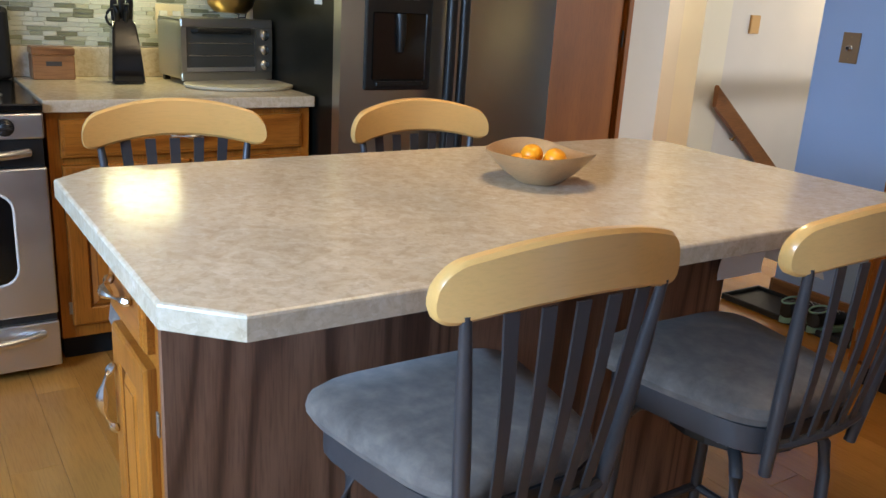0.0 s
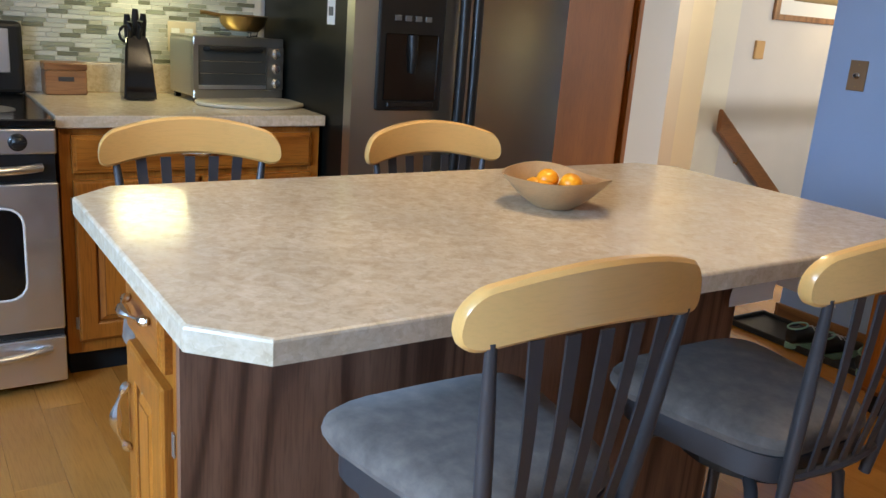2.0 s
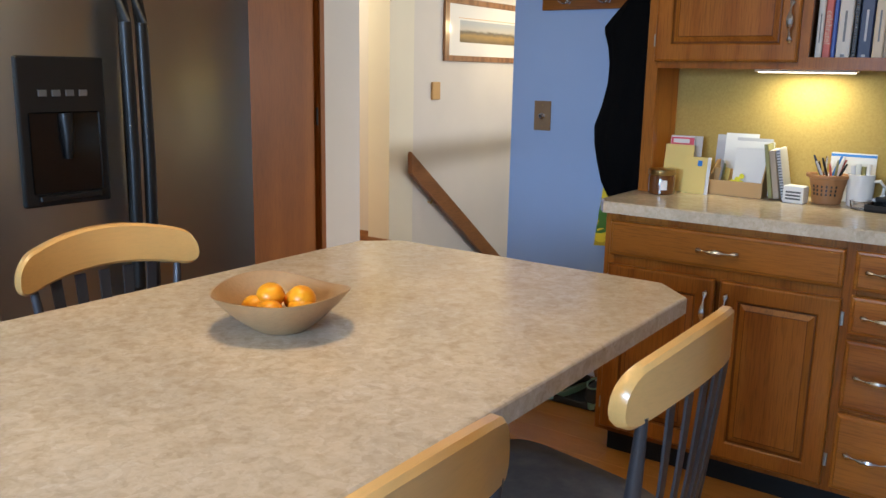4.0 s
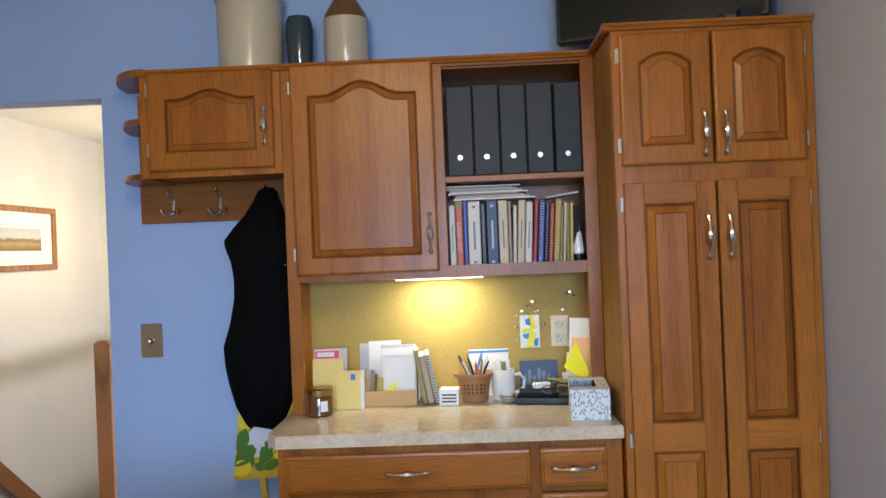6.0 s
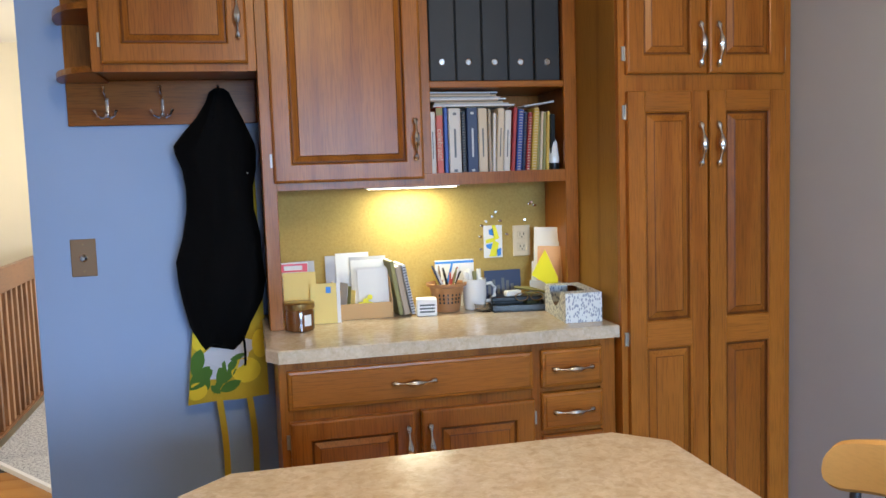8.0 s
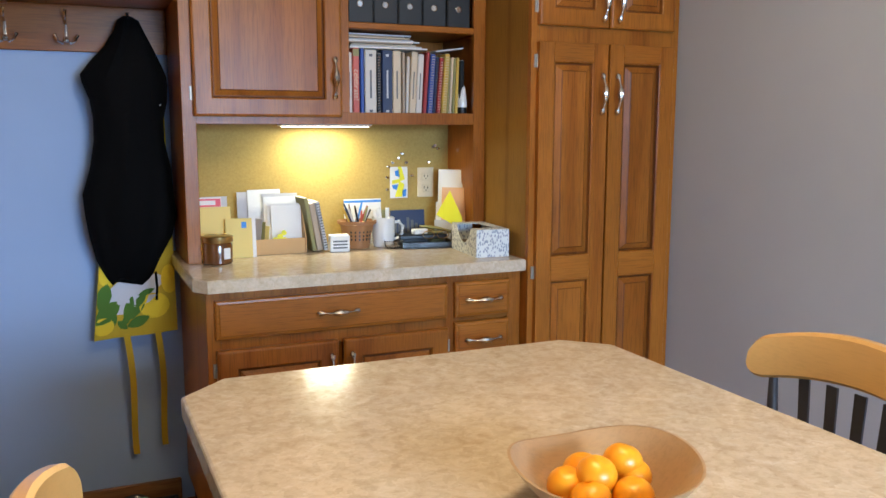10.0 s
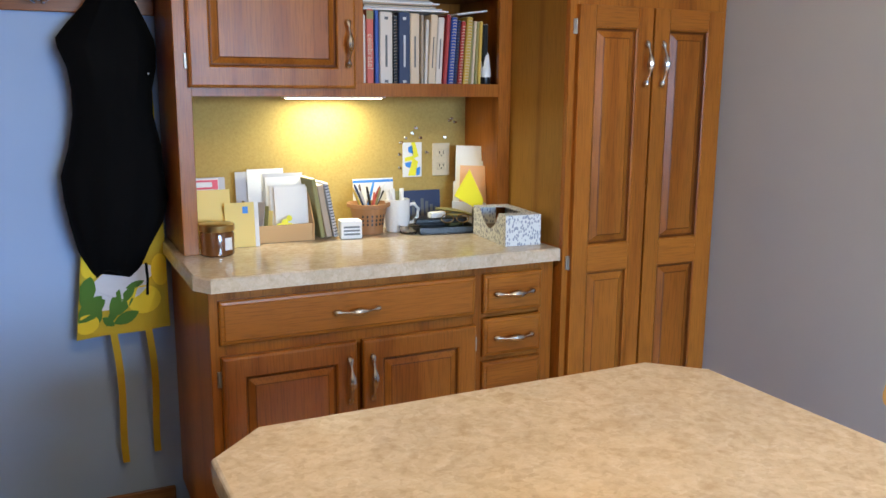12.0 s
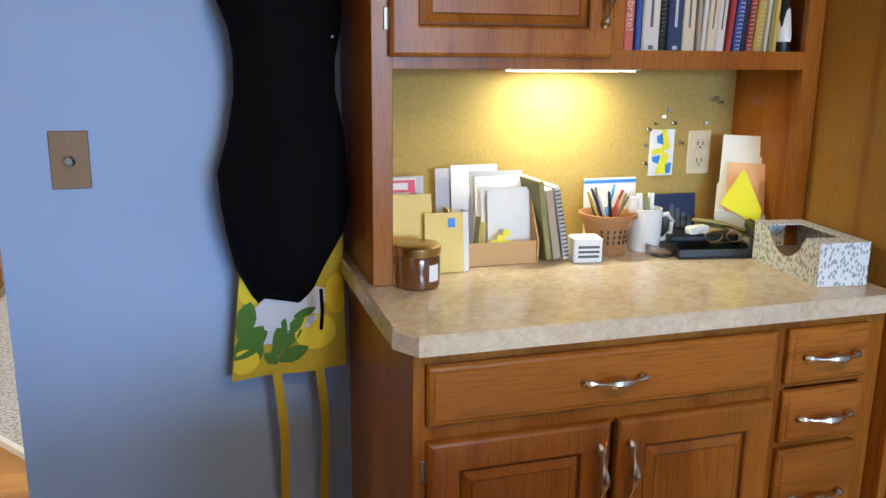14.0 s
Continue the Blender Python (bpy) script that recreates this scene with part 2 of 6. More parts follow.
GREEN_TRIM = mat("green_trim", (0.22, 0.40, 0.33), 0.6)
SCREEN = mat("screen_black", (0.007, 0.009, 0.006), 0.12)
STONE_BOARD = mat("stone_board", (0.50, 0.44, 0.32), 0.35)
TRIM_WHITE = mat("white_trim", (0.75, 0.72, 0.68), 0.5)

m = mat("clear_glass", (1, 1, 1), 0.02)
nodes_of(m)[1].inputs["Transmission Weight"].default_value = 1.0
GLASS = m
m = mat("thin_pane", (1, 1, 1), 0.0)
t, b = nodes_of(m)
_clear = t.nodes.new("ShaderNodeBsdfTransparent")
_milk = t.nodes.new("ShaderNodeBsdfTranslucent")
_milk.inputs["Color"].default_value = (1.0, 0.95, 0.85, 1)
_both = t.nodes.new("ShaderNodeMixShader")
_both.inputs[0].default_value = 0.05
t.links.new(_clear.outputs[0], _both.inputs[1])
t.links.new(_milk.outputs[0], _both.inputs[2])
t.links.new(_both.outputs[0], t.nodes["Material Output"].inputs["Surface"])
PANE = m
m = mat("lamp_glow", (1, 0.9, 0.7), 0.4)
nodes_of(m)[1].inputs["Emission Color"].default_value = (1.0, 0.95, 0.70, 1)
nodes_of(m)[1].inputs["Emission Strength"].default_value = 6.0
GLOW = m
m = mat("bulb_glow", (1, 0.9, 0.7), 0.4)
nodes_of(m)[1].inputs["Emission Color"].default_value = (1.0, 0.82, 0.50, 1)
nodes_of(m)[1].inputs["Emission Strength"].default_value = 60.0
BULB = m


def cork():
    m = mat("cork_board", (0.50, 0.33, 0.12), 0.85)
    t, b = nodes_of(m)
    v = coords(t, (1, 1, 1), False)
    a = noise_fac(t, v, 120.0, 4.0, 0.7)
    c = ramp(t, a, [(0.30, (0.37, 0.245, 0.065)), (0.5, (0.42, 0.290, 0.080)), (0.72, (0.46, 0.325, 0.095))])
    t.links.new(c, b.inputs["Base Color"])
    bump(t, b, a, 0.3, 0.001)
    return m


def suede():
    m = mat("taupe_microsuede", (0.2, 0.17, 0.145), 0.92)
    t, b = nodes_of(m)
    v = coords(t, (1, 1, 1))
    a = noise_fac(t, v, 24.0, 5.0, 0.62, 0.1)
    c = ramp(t, a, [(0.30, (0.085, 0.068, 0.056)), (0.52, (0.128, 0.102, 0.084)), (0.72, (0.180, 0.144, 0.115))])
    t.links.new(c, b.inputs["Base Color"])
    b.inputs["Sheen Weight"].default_value = 0.12
    bump(t, b, noise_fac(t, v, 500.0, 2.0), 0.3, 0.0008)
    return m


def carpet():
    m = mat("grey_carpet", (0.42, 0.40, 0.38), 0.95)
    t, b = nodes_of(m)
    v = coords(t, (1, 1, 1), False)
    a = noise_fac(t, v, 75.0, 4.0, 0.7)
    c = ramp(t, a, [(0.38, (0.20, 0.19, 0.19)), (0.52, (0.50, 0.48, 0.46)), (0.7, (0.60, 0.58, 0.55))])
    t.links.new(c, b.inputs["Base Color"])
    bump(t, b, a, 0.8, 0.006)
    return m


def tissue_card():
    m = mat("leaf_print_card", (0.7, 0.72, 0.72), 0.6)
    t, b = nodes_of(m)
    vo = t.nodes.new("ShaderNodeTexVoronoi")
    vo.inputs["Scale"].default_value = 150.0
    t.links.new(coords(t, (1, 1, 0.55), False), vo.inputs["Vector"])
    c = ramp(t, vo.outputs["Distance"], [(0.36, (0.27, 0.30, 0.36)), (0.46, (0.66, 0.68, 0.66))])
    t.links.new(c, b.inputs["Base Color"])
    return m


def landscape():
    m = mat("landscape_print", (0.4, 0.3, 0.15), 0.6)
    t, b = nodes_of(m)
    tc = t.nodes.new("ShaderNodeTexCoord")
    sep = t.nodes.new("ShaderNodeSeparateXYZ")
    t.links.new(tc.outputs["Generated"], sep.inputs[0])
    n = noise_fac(t, coords(t, (1, 1, 3), False), 9.0, 4.0)
    ad = t.nodes.new("ShaderNodeMath")
    ad.operation = "MULTIPLY_ADD"
    ad.inputs[1].default_value = 0.25
    t.links.new(n, ad.inputs[0])
    t.links.new(sep.outputs["Z"], ad.inputs[2])
    c = ramp(t, ad.outputs[0], [(0.15, (0.12, 0.075, 0.02)), (0.45, (0.34, 0.20, 0.05)), (0.60, (0.10, 0.08, 0.05)), (0.72, (0.50, 0.47, 0.42)), (1.0, (0.38, 0.42, 0.46))])
    t.links.new(c, b.inputs["Base Color"])
    return m


CORK, SUEDE, CARPET, TISSUE, LANDSCAPE = cork(), suede(), carpet(), tissue_card(), landscape()


# ---- mesh tools ----
def bm_box(bm, x0, x1, y0, y1, z0, z1, bev=0.0, seg=1):
    r = bmesh.ops.create_cube(bm, size=1.0, matrix=Matrix.Translation(((x0 + x1) / 2, (y0 + y1) / 2, (z0 + z1) / 2)) @ Matrix.Diagonal((abs(x1 - x0), abs(y1 - y0), abs(z1 - z0), 1)))
    if bev:
        es = list({e for v in r["verts"] for e in v.link_edges})
        bmesh.ops.bevel(bm, geom=es, offset=bev, segments=seg, affect="EDGES", profile=0.5)
    return bm


def box(x0, x1, y0, y1, z0, z1, bev=0.0, seg=1):
    return bm_box(bmesh.new(), x0, x1, y0, y1, z0, z1, bev, seg)


def bm_rings(bm, rings, closed=True, cap0=True, cap1=True):
    """Skin a list of point rings."""
    vs = [[bm.verts.new(p) for p in ring] for ring in rings]
    n = len(rings[0])
    for a, b in zip(vs, vs[1:]):
        for i in range(n if closed else n - 1):
            j = (i + 1) % n
            bm.faces.new((a[i], a[j], b[j], b[i]))
    if cap0:
        bm.faces.new(vs[0][::-1])
    if cap1:
        bm.faces.new(vs[-1])
    return bm


def bm_tube(bm, pts, radii, seg=8, flat=1.0):
    """A round (or flattened) bar along a line of points."""
    pts = [Vector(p) for p in pts]
    rings = []
    up = Vector((0, 0, 1))
    for i, p in enumerate(pts):
        d = (pts[min(i + 1, len(pts) - 1)] - pts[max(i - 1, 0)]).normalized()
        ref = up if abs(d.dot(up)) < 0.95 else Vector((0, 1, 0))
        s = d.cross(ref).normalized()
        u = s.cross(d).normalized()
        r = radii if isinstance(radii, (int, float)) else radii[i]
        rings.append([p + s * (math.cos(a) * r) + u * (math.sin(a) * r * flat) for a in (2 * math.pi * k / seg for k in range(seg))])
    bm_rings(bm, rings)
    return bm


def bm_lathe(bm, profile, seg=24, c=(0, 0), cap0=True, cap1=True, sx=1.0, sy=1.0):
    rings = [[(c[0] + r * sx * math.cos(2 * math.pi * k / seg), c[1] + r * sy * math.sin(2 * math.pi * k / seg), z) for k in range(seg)] for r, z in profile]
    return bm_rings(bm, rings, True, cap0, cap1)


def finish(name, bm, material, smooth=False):
    bmesh.ops.recalc_face_normals(bm, faces=bm.faces)
    me = bpy.data.meshes.new(name)
    bm.to_mesh(me)
    bm.free()
    me.materials.append(material)
    if smooth:
        me.shade_smooth()
        me.set_sharp_from_angle(angle=radians(38))
    return me


def part(name, bm, material, parent, label="", smooth=False, m=None):
    ob = new(name, finish(name, bm, material, smooth))
    ob.parent = parent
    if m is not None:
        ob.matrix_basis = m
    return tagged(ob, label)


def solo(name, bm, material, label, category, m=None, smooth=False, group="", kind=""):
    ob = new(name, finish(name, bm, material, smooth))
    if m is not None:
        ob.matrix_basis = m
    return tagged(ob, label, category, group, kind)


def thing(name, label, category, m=None, group=""):
    ob = new(name)
    ob.empty_display_size = 0.1
    if m is not None:
        ob.matrix_basis = m
    return tagged(ob, label, category, group)


def structure(name, bm, material, label="", category=""):
    return solo(name, bm, material, label, category, kind="structure")


def words(text, size, material, parent, m, name="lettering"):
    """Flat raised letters as a mesh."""
    cu = bpy.data.curves.new(name, "FONT")
    cu.body, cu.size, cu.align_x, cu.align_y, cu.extrude = text, size, "CENTER", "CENTER", 0.0003
    tmp = new(name, cu)
    me = bpy.data.meshes.new_from_object(tmp)
    bpy.data.objects.remove(tmp)
    me.materials.clear()
    me.materials.append(material)
    ob = new(name, me)
    ob.parent = parent
    ob.matrix_basis = m
    return ob


# ---- structure ----
WX, EX, SY = -1.95, 1.88, -5.40     # west, east and south faces of the kitchen
CZ, HZ = 2.44, 2.53                 # kitchen and hall ceilings
T = 0.12

structure("wall_north", box(-0.774, EX + T, 0.001, T, 0, CZ), BLUE, "light blue painted kitchen wall behind the oak desk unit", "wall")
structure("wall_north_header", box(WX, -0.774, 0, T, 2.05, CZ), BLUE, "light blue wall above the hall opening", "wall")
b = box(EX, EX + T, SY, -2.20, 0, CZ)
bm_box(b, 1.578, EX + T, -2.20, 0, 0, CZ)
structure("wall_east", b, GREY_W, "light grey-blue painted side wall of the kitchen", "wall")
b = box(WX - T, WX, SY, -0.90, 0, CZ)
bm_box(b, WX - T, WX, -0.90, 0.042, 2.05, CZ)
bm_box(b, WX - T, WX, 0.042, 0.34, 0, CZ)
structure("wall_west", b, WHITE, "pale grey-white painted wall beside the closed wooden door", "wall")
b = box(WX - T, -0.02, SY - T, SY, 0, CZ)
bm_box(b, 1.52, EX + T, SY - T, SY, 0, CZ)
bm_box(b, -0.02, 1.52, SY - T, SY, 0, 1.05)
bm_box(b, -0.02, 1.52, SY - T, SY, 2.01, CZ)
structure("wall_south", b, BLUE, "blue painted wall with a wide window", "wall")
w = new("window_1")
tagged(w, "wide white framed kitchen window", "window", kind="structure")
w.location = (0.75, SY - 0.06, 1.05)
fr = box(-0.77, 0.77, -0.04, 0.04, 0, 0.05)
bm_box(fr, -0.77, 0.77, -0.04, 0.04, 0.91, 0.96)
for x in (-0.77, -0.025, 0.72):
    bm_box(fr, x, x + 0.05, -0.04, 0.04, 0.05, 0.91)
part("window_frame", fr, TRIM_WHITE, w)
for x in (-0.72, 0.025):
    pane = part("pane", box(x, x + 0.695, -0.003, 0.003, 0.05, 0.91), GLASS, w)
    pane.visible_shadow = False

structure("wall_hall_south", box(-5.2, WX - T, 0.22, 0.34, 0, HZ), WHITE, "white painted hall wall", "wall")
structure("wall_hall_back", box(-5.2, -2.95, 1.75, 1.87, 0, HZ), WHITE, "white painted hall wall above an oak baseboard", "wall")
structure("wall_hall_corner", box(-2.95, -2.75, 1.585, 1.87, 0, HZ), CREAM, "cream painted wall corner at the head of the stairs", "wall")
structure("wall_stair", box(-2.87, -2.75, 1.87, 4.45, -2.6, HZ), WHITE, "white painted stairwell wall with a wooden handrail", "wall")
structure("wall_stair_lower", box(-2.87, -2.747, 1.475, 1.87, -2.6, -0.001), WHITE, "white painted lower stairwell wall", "wall")
structure("wall_stair_end", box(-2.87, 2.72, 4.45, 4.57, -2.6, HZ), CREAM, "cream painted end wall of the stairwell", "wall")
structure("wall_hall_west", box(-5.32, -5.2, 0.22, 1.87, 0, HZ), WHITE, "white painted end wall of the hall", "wall")
b = box(2.60, 2.72, 0.0, 1.7, -0.2, HZ)
bm_box(b, 2.60, 2.72, 3.5, 4.45, -0.2, HZ)
bm_box(b, 2.60, 2.72, 1.7, 3.5, -0.2, 0.8)
bm_box(b, 2.60, 2.72, 1.7, 3.5, 2.1, HZ)
structure("wall_living_east", b, CREAM, "cream painted living room wall with a window", "wall")
structure("wall_living_south", box(EX + T, 2.60, 0, T, 0, HZ), CREAM, "cream painted living room wall", "wall")
structure("ceiling_kitchen", box(WX - T, EX + T, SY - T, 0.0, CZ, CZ + 0.06), CEIL, "white kitchen ceiling", "ceiling")
structure("ceiling_hall", box(-5.32, 2.72, 0.0, 4.57, HZ, HZ + 0.06), CEIL, "white ceiling over the hall and stairs", "ceiling")
structure("wall_header_upper", box(WX, EX + T, 0.004, T, CZ, HZ), CEIL, "plain strip above the wall", "wall")

# sub-floor with the stairwell left open
b = box(WX - T, EX + T, SY - T, 0.22, -0.20, -0.012)
bm_box(b, -5.32, 2.72, 0.22, 1.44, -0.20, -0.012)
bm_box(b, EX + T, 2.72, 0.0, 0.22, -0.20, -0.012)
bm_box(b, -1.44, 2.72, 1.44, 4.57, -0.20, -0.012)
bm_box(b, -5.32, -2.75, 1.44, 1.87, -0.20, -0.012)
floor = structure("floor", b, DARK, "honey-brown laminate plank floor", "floor")
structure("floor_nosing", box(-2.75, -1.44, 1.41, 1.47, -0.04, 0.004, 0.004), RAIL_WOOD, "dark oak nosing at the head of the stairs", "nosing")
for i in range(9):
    structure("stair_tread", box(-2.74, -1.45, 1.47 + 0.26 * i, 1.76 + 0.26 * i, -0.19 * (i + 1) - 0.04, -0.19 * (i + 1), 0.004), RAIL_WOOD, "dark oak stair tread", "stair")
structure("wall_stair_east", box(-1.44, -1.38, 1.47, 4.45, -2.6, -0.20), CREAM, "cream stairwell wall below the balustrade", "wall")
structure("floor_lower", box(-2.87, -1.38, 1.4, 4.57, -2.66, -2.6), FLOOR_W, "lower floor at the foot of the stairs", "floor")
structure("wall_stair_under", box(-2.75, -1.44, 1.40, 1.46, -2.6, -0.21), CREAM, "wall below the stair head", "wall")

# carpet beyond a slanting threshold
bm = bmesh.new()
poly = [(-1.42, 1.60), (-0.33, 0.13), (2.59, 0.13), (2.59, 4.44), (-1.42, 4.44)]
bm_rings(bm, [[(x, y, -0.01) for x, y in poly], [(x, y, 0.012) for x, y in poly]])
structure("carpet", bm, CARPET, "grey speckled carpet beyond a pale threshold strip", "carpet")
d = Vector((1.09, -1.47, 0)).normalized()
s = Vector((-d.y, d.x, 0)) * 0.018
p, q = Vector((-1.43, 1.60, 0)), Vector((-0.33, 0.13, 0))
bm = bmesh.new()
bm_rings(bm, [[a - s, a - s * 0.6 + Vector((0, 0, 0.018)), a + s * 0.6 + Vector((0, 0, 0.018)), a + s] for a in (p, q)])
structure("threshold_strip", bm, TRIM_WHITE, "pale threshold strip between wood floor and carpet", "threshold")


def baseboard(x0, x1, y0, y1, label="oak baseboard along the wall"):
    structure("baseboard", box(x0, x1, y0, y1, 0.0, 0.085, 0.004), BASE_W, label, "baseboard")


baseboard(-0.774, -0.045, -0.014, 0)
baseboard(1.564, 1.578, -2.20, -0.67)
baseboard(EX - 0.014, EX, SY, -2.214)
baseboard(WX, WX + 0.014, 0.02, 0.34)
baseboard(-5.2, -2.955, 1.736, 1.75)
baseboard(-2.955, -2.74, 1.571, 1.585)
bm = bmesh.new()
bm_rings(bm, [[(-2.739, y, 0.0), (-2.50, y, 0.0), (-2.50, y, 0.012), (-2.60, y, 0.030), (-2.68, y, 0.075), (-2.739, y, 0.085)] for y in (1.571, 1.585)])
structure("stair_skirt", bm, BASE_W, "oak skirt end curving down at the stair head", "trim")
baseboard(-0.788, -0.774, -0.014, T)

# closed door in the west wall
d = new("door_1")
tagged(d, "closed flush brown wooden door in a wooden frame", "door", kind="structure")
d.location = (WX, -0.475, 0)
part("door_leaf", box(-0.05, -0.012, -0.385, 0.478, 0.008, 2.012, 0.002), DOOR_WOOD, d)
fr = box(-T, 0.006, 0.481, 0.515, 0, 2.05)
bm_box(fr, -T, 0.016, -0.425, -0.386, 0, 2.05)
bm_box(fr, -T, 0.006, -0.386, 0.481, 2.014, 2.05)
part("door_frame", fr, DOOR_WOOD, d)
cs = box(0.0065, 0.020, 0.486, 0.524, 0, 2.10, 0.004)
bm_box(cs, 0.0, 0.020, -0.488, -0.428, 0, 2.10, 0.005)
bm_box(cs, 0.0065, 0.020, -0.427, 0.485, 2.052, 2.10, 0.004)
part("casing", cs, DOOR_WOOD, d)
for z in (0.25, 1.08, 1.80):
    h = bmesh.new()
    bm_tube(h, [(0.0, 0.4815, z - 0.045), (0.0, 0.4815, z + 0.045)], 0.007)
    part("hinge", h, GUNMETAL, d, "dark metal hinge")


# ---- cabinet pieces ----
def contour(w, h, inset, arch, n=16):
    """An outline with square corners below and a flat, bell-shaped (arch over 0) or eyebrow (under 0) top."""
    x = w / 2 - inset
    pts = [(-x, inset), (x, inset)]
    for i in range(n + 1):
        u = 1 - 2 * i / n
        if arch < 0:
            drop = -arch * u * u
        else:
            drop = arch * (1 if abs(u) > 0.74 else 0.5 - 0.5 * math.cos(math.pi * u / 0.74))
        pts.append((u * x, h - inset - drop))
    return pts


def panel_door(w, h, parent, m, arch=0.0, inset=0.055, name="door", axis="z", deep=0.02):
    """A raised-panel door, its back at y = 0 and its face towards -y."""
    def ring(ins, y, a):
        return [(x, y, z) for x, z in contour(w, h, ins, a)]
    bm = bmesh.new()
    rings = [ring(0, 0, 0), ring(0, -deep + 0.006, 0), ring(0.003, -deep + 0.002, 0), ring(0.008, -deep, 0), ring(inset, -deep, arch), ring(inset + 0.004, -deep + 0.003, arch), ring(inset + 0.007, -deep + 0.009, arch), ring(inset + 0.007, -0.001, arch)]
    bm_rings(bm, rings)
    door = part(name, bm, OAK_Z if axis == "z" else OAK_X, parent, m=m)
    bm = bmesh.new()
    rings = [ring(inset + 0.006, -0.0015, arch), ring(inset + 0.006, -deep + 0.009, arch), ring(inset + 0.011, -deep + 0.0085, arch), ring(inset + 0.026, -deep + 0.001, arch), ring(inset + 0.029, -deep, arch)]
    bm_rings(bm, rings)
    darken_grooves(part("panel", bm, OAK_Z, door), 19, (1, 3))
    darken_grooves(door, 19, (5,))
    return door


def darken_grooves(ob, n, bands):
    """Give the faces of some bands between rings of n points a darker stained oak, groove shade put into its colour."""
    ob.data.materials.append(OAK_GROOVE)
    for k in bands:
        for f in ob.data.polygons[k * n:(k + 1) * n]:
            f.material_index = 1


def raised_panel(w, h, parent, m, deep=0.02):
    """A square-cornered raised panel with its moulded edge, set into an opening of w by h."""
    def ring(i, y):
        return [(-w / 2 + i, y, i), (w / 2 - i, y, i), (w / 2 - i, y, h - i), (-w / 2 + i, y, h - i)]
    bm = bmesh.new()
    bm_rings(bm, [ring(0.0004, -0.0062), ring(0.0004, -deep + 0.002), ring(0.004, -deep + 0.004), ring(0.007, -deep + 0.011), ring(0.011, -deep + 0.011), ring(0.028, -deep + 0.002), ring(0.031, -deep + 0.0005)])
    darken_grooves(part("panel", bm, OAK_Z, parent, m=m), 4, (2, 3, 5))


PULL = None


def pull(parent, m):
    """A satin bow pull with a swollen grip and drop-shaped ends; it runs along local x."""
    global PULL
    if PULL is None:
        bm = bmesh.new()
        n = 26
        pts, rad = [], []
        for i in range(n + 1):
            u = -1 + 2 * i / n
            a = abs(u)
            pts.append((u * 0.066, -0.004 - 0.024 * (1 - a ** 2.2), 0))
            if a < 0.42:
                r = 0.0040 + 0.0072 * math.cos(math.pi * a / 0.84)
            elif a < 0.70:
                r = 0.0034
            else:
                r = 0.0034 + 0.0058 * math.sin(math.pi * (a - 0.70) / 0.34)
            rad.append(max(r, 0.002))
        bm_tube(bm, pts, rad, 8)
        PULL = finish("handle", bm, NICKEL, True)
    ob = new("handle", PULL)
    ob.parent = parent
    ob.matrix_basis = m
    return tagged(ob, "satin nickel bow pull")


HINGE = None


def hinge(parent, m):
    global HINGE
    if HINGE is None:
        bm = box(-0.004, 0.004, -0.004, 0, -0.021, 0.021, 0.001)
        bm_tube(bm, [(0.007, -0.004, -0.021), (0.007, -0.004, 0.021)], 0.004, 8)
        HINGE = finish("hinge", bm, HINGE_M)
    ob = new("hinge", HINGE)
    ob.parent = parent
    ob.matrix_basis = m
    return ob


def drawer_front(w, h, parent, m, handle=True):
    bm = bmesh.new()
    def ring(i, y):
        return [(-w / 2 + i, y, i), (w / 2 - i, y, i), (w / 2 - i, y, h - i), (-w / 2 + i, y, h - i)]
    bm_rings(bm, [ring(0, 0), ring(0, -0.012), ring(0.004, -0.016), ring(0.010, -0.017), ring(0.013, -0.020)])
    dr = part("drawer", bm, OAK_X, parent, m=m)
    if handle:
        pull(dr, pose(0, -0.019, h / 2))
    return dr


# ---- oak desk unit on the north wall ----
# base cabinet with drawers and doors
BY = -0.62
base = thing("desk_base_cabinet", "honey oak base cabinet with drawers, doors and nickel pulls", "cabinet", pose(0, 0, 0))
bd = box(-0.02, 0.995, BY + 0.018, -0.001, 0.10, 0.872)
part("body", bd, OAK_Z, base)
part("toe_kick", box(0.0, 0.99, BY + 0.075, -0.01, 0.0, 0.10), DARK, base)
ff = box(-0.02, 0.02, BY, BY + 0.018, 0.10, 0.872, 0.0015)
bm_box(ff, 0.723, 0.763, BY, BY + 0.018, 0.10, 0.872, 0.0015)
bm_box(ff, 0.945, 0.995, BY, BY + 0.018, 0.10, 0.872, 0.0015)
for z0, z1 in ((0.10, 0.14), (0.690, 0.742), (0.835, 0.872)):
    bm_box(ff, 0.02, 0.723, BY + 0.001, BY + 0.018, z0, z1)
for z0, z1 in ((0.10, 0.14), (0.355, 0.385), (0.585, 0.612), (0.718, 0.742), (0.835, 0.872)):
    bm_box(ff, 0.763, 0.945, BY + 0.001, BY + 0.018, z0, z1)
part("face_frame", ff, OAK_Z, base)
drawer_front(0.722, 0.115, base, pose(0.364, BY, 0.731))
for z, h in ((0.731, 0.115), (0.600, 0.114), (0.372, 0.212), (0.120, 0.238)):
    drawer_front(0.196, h, base, pose(0.850, BY, z))
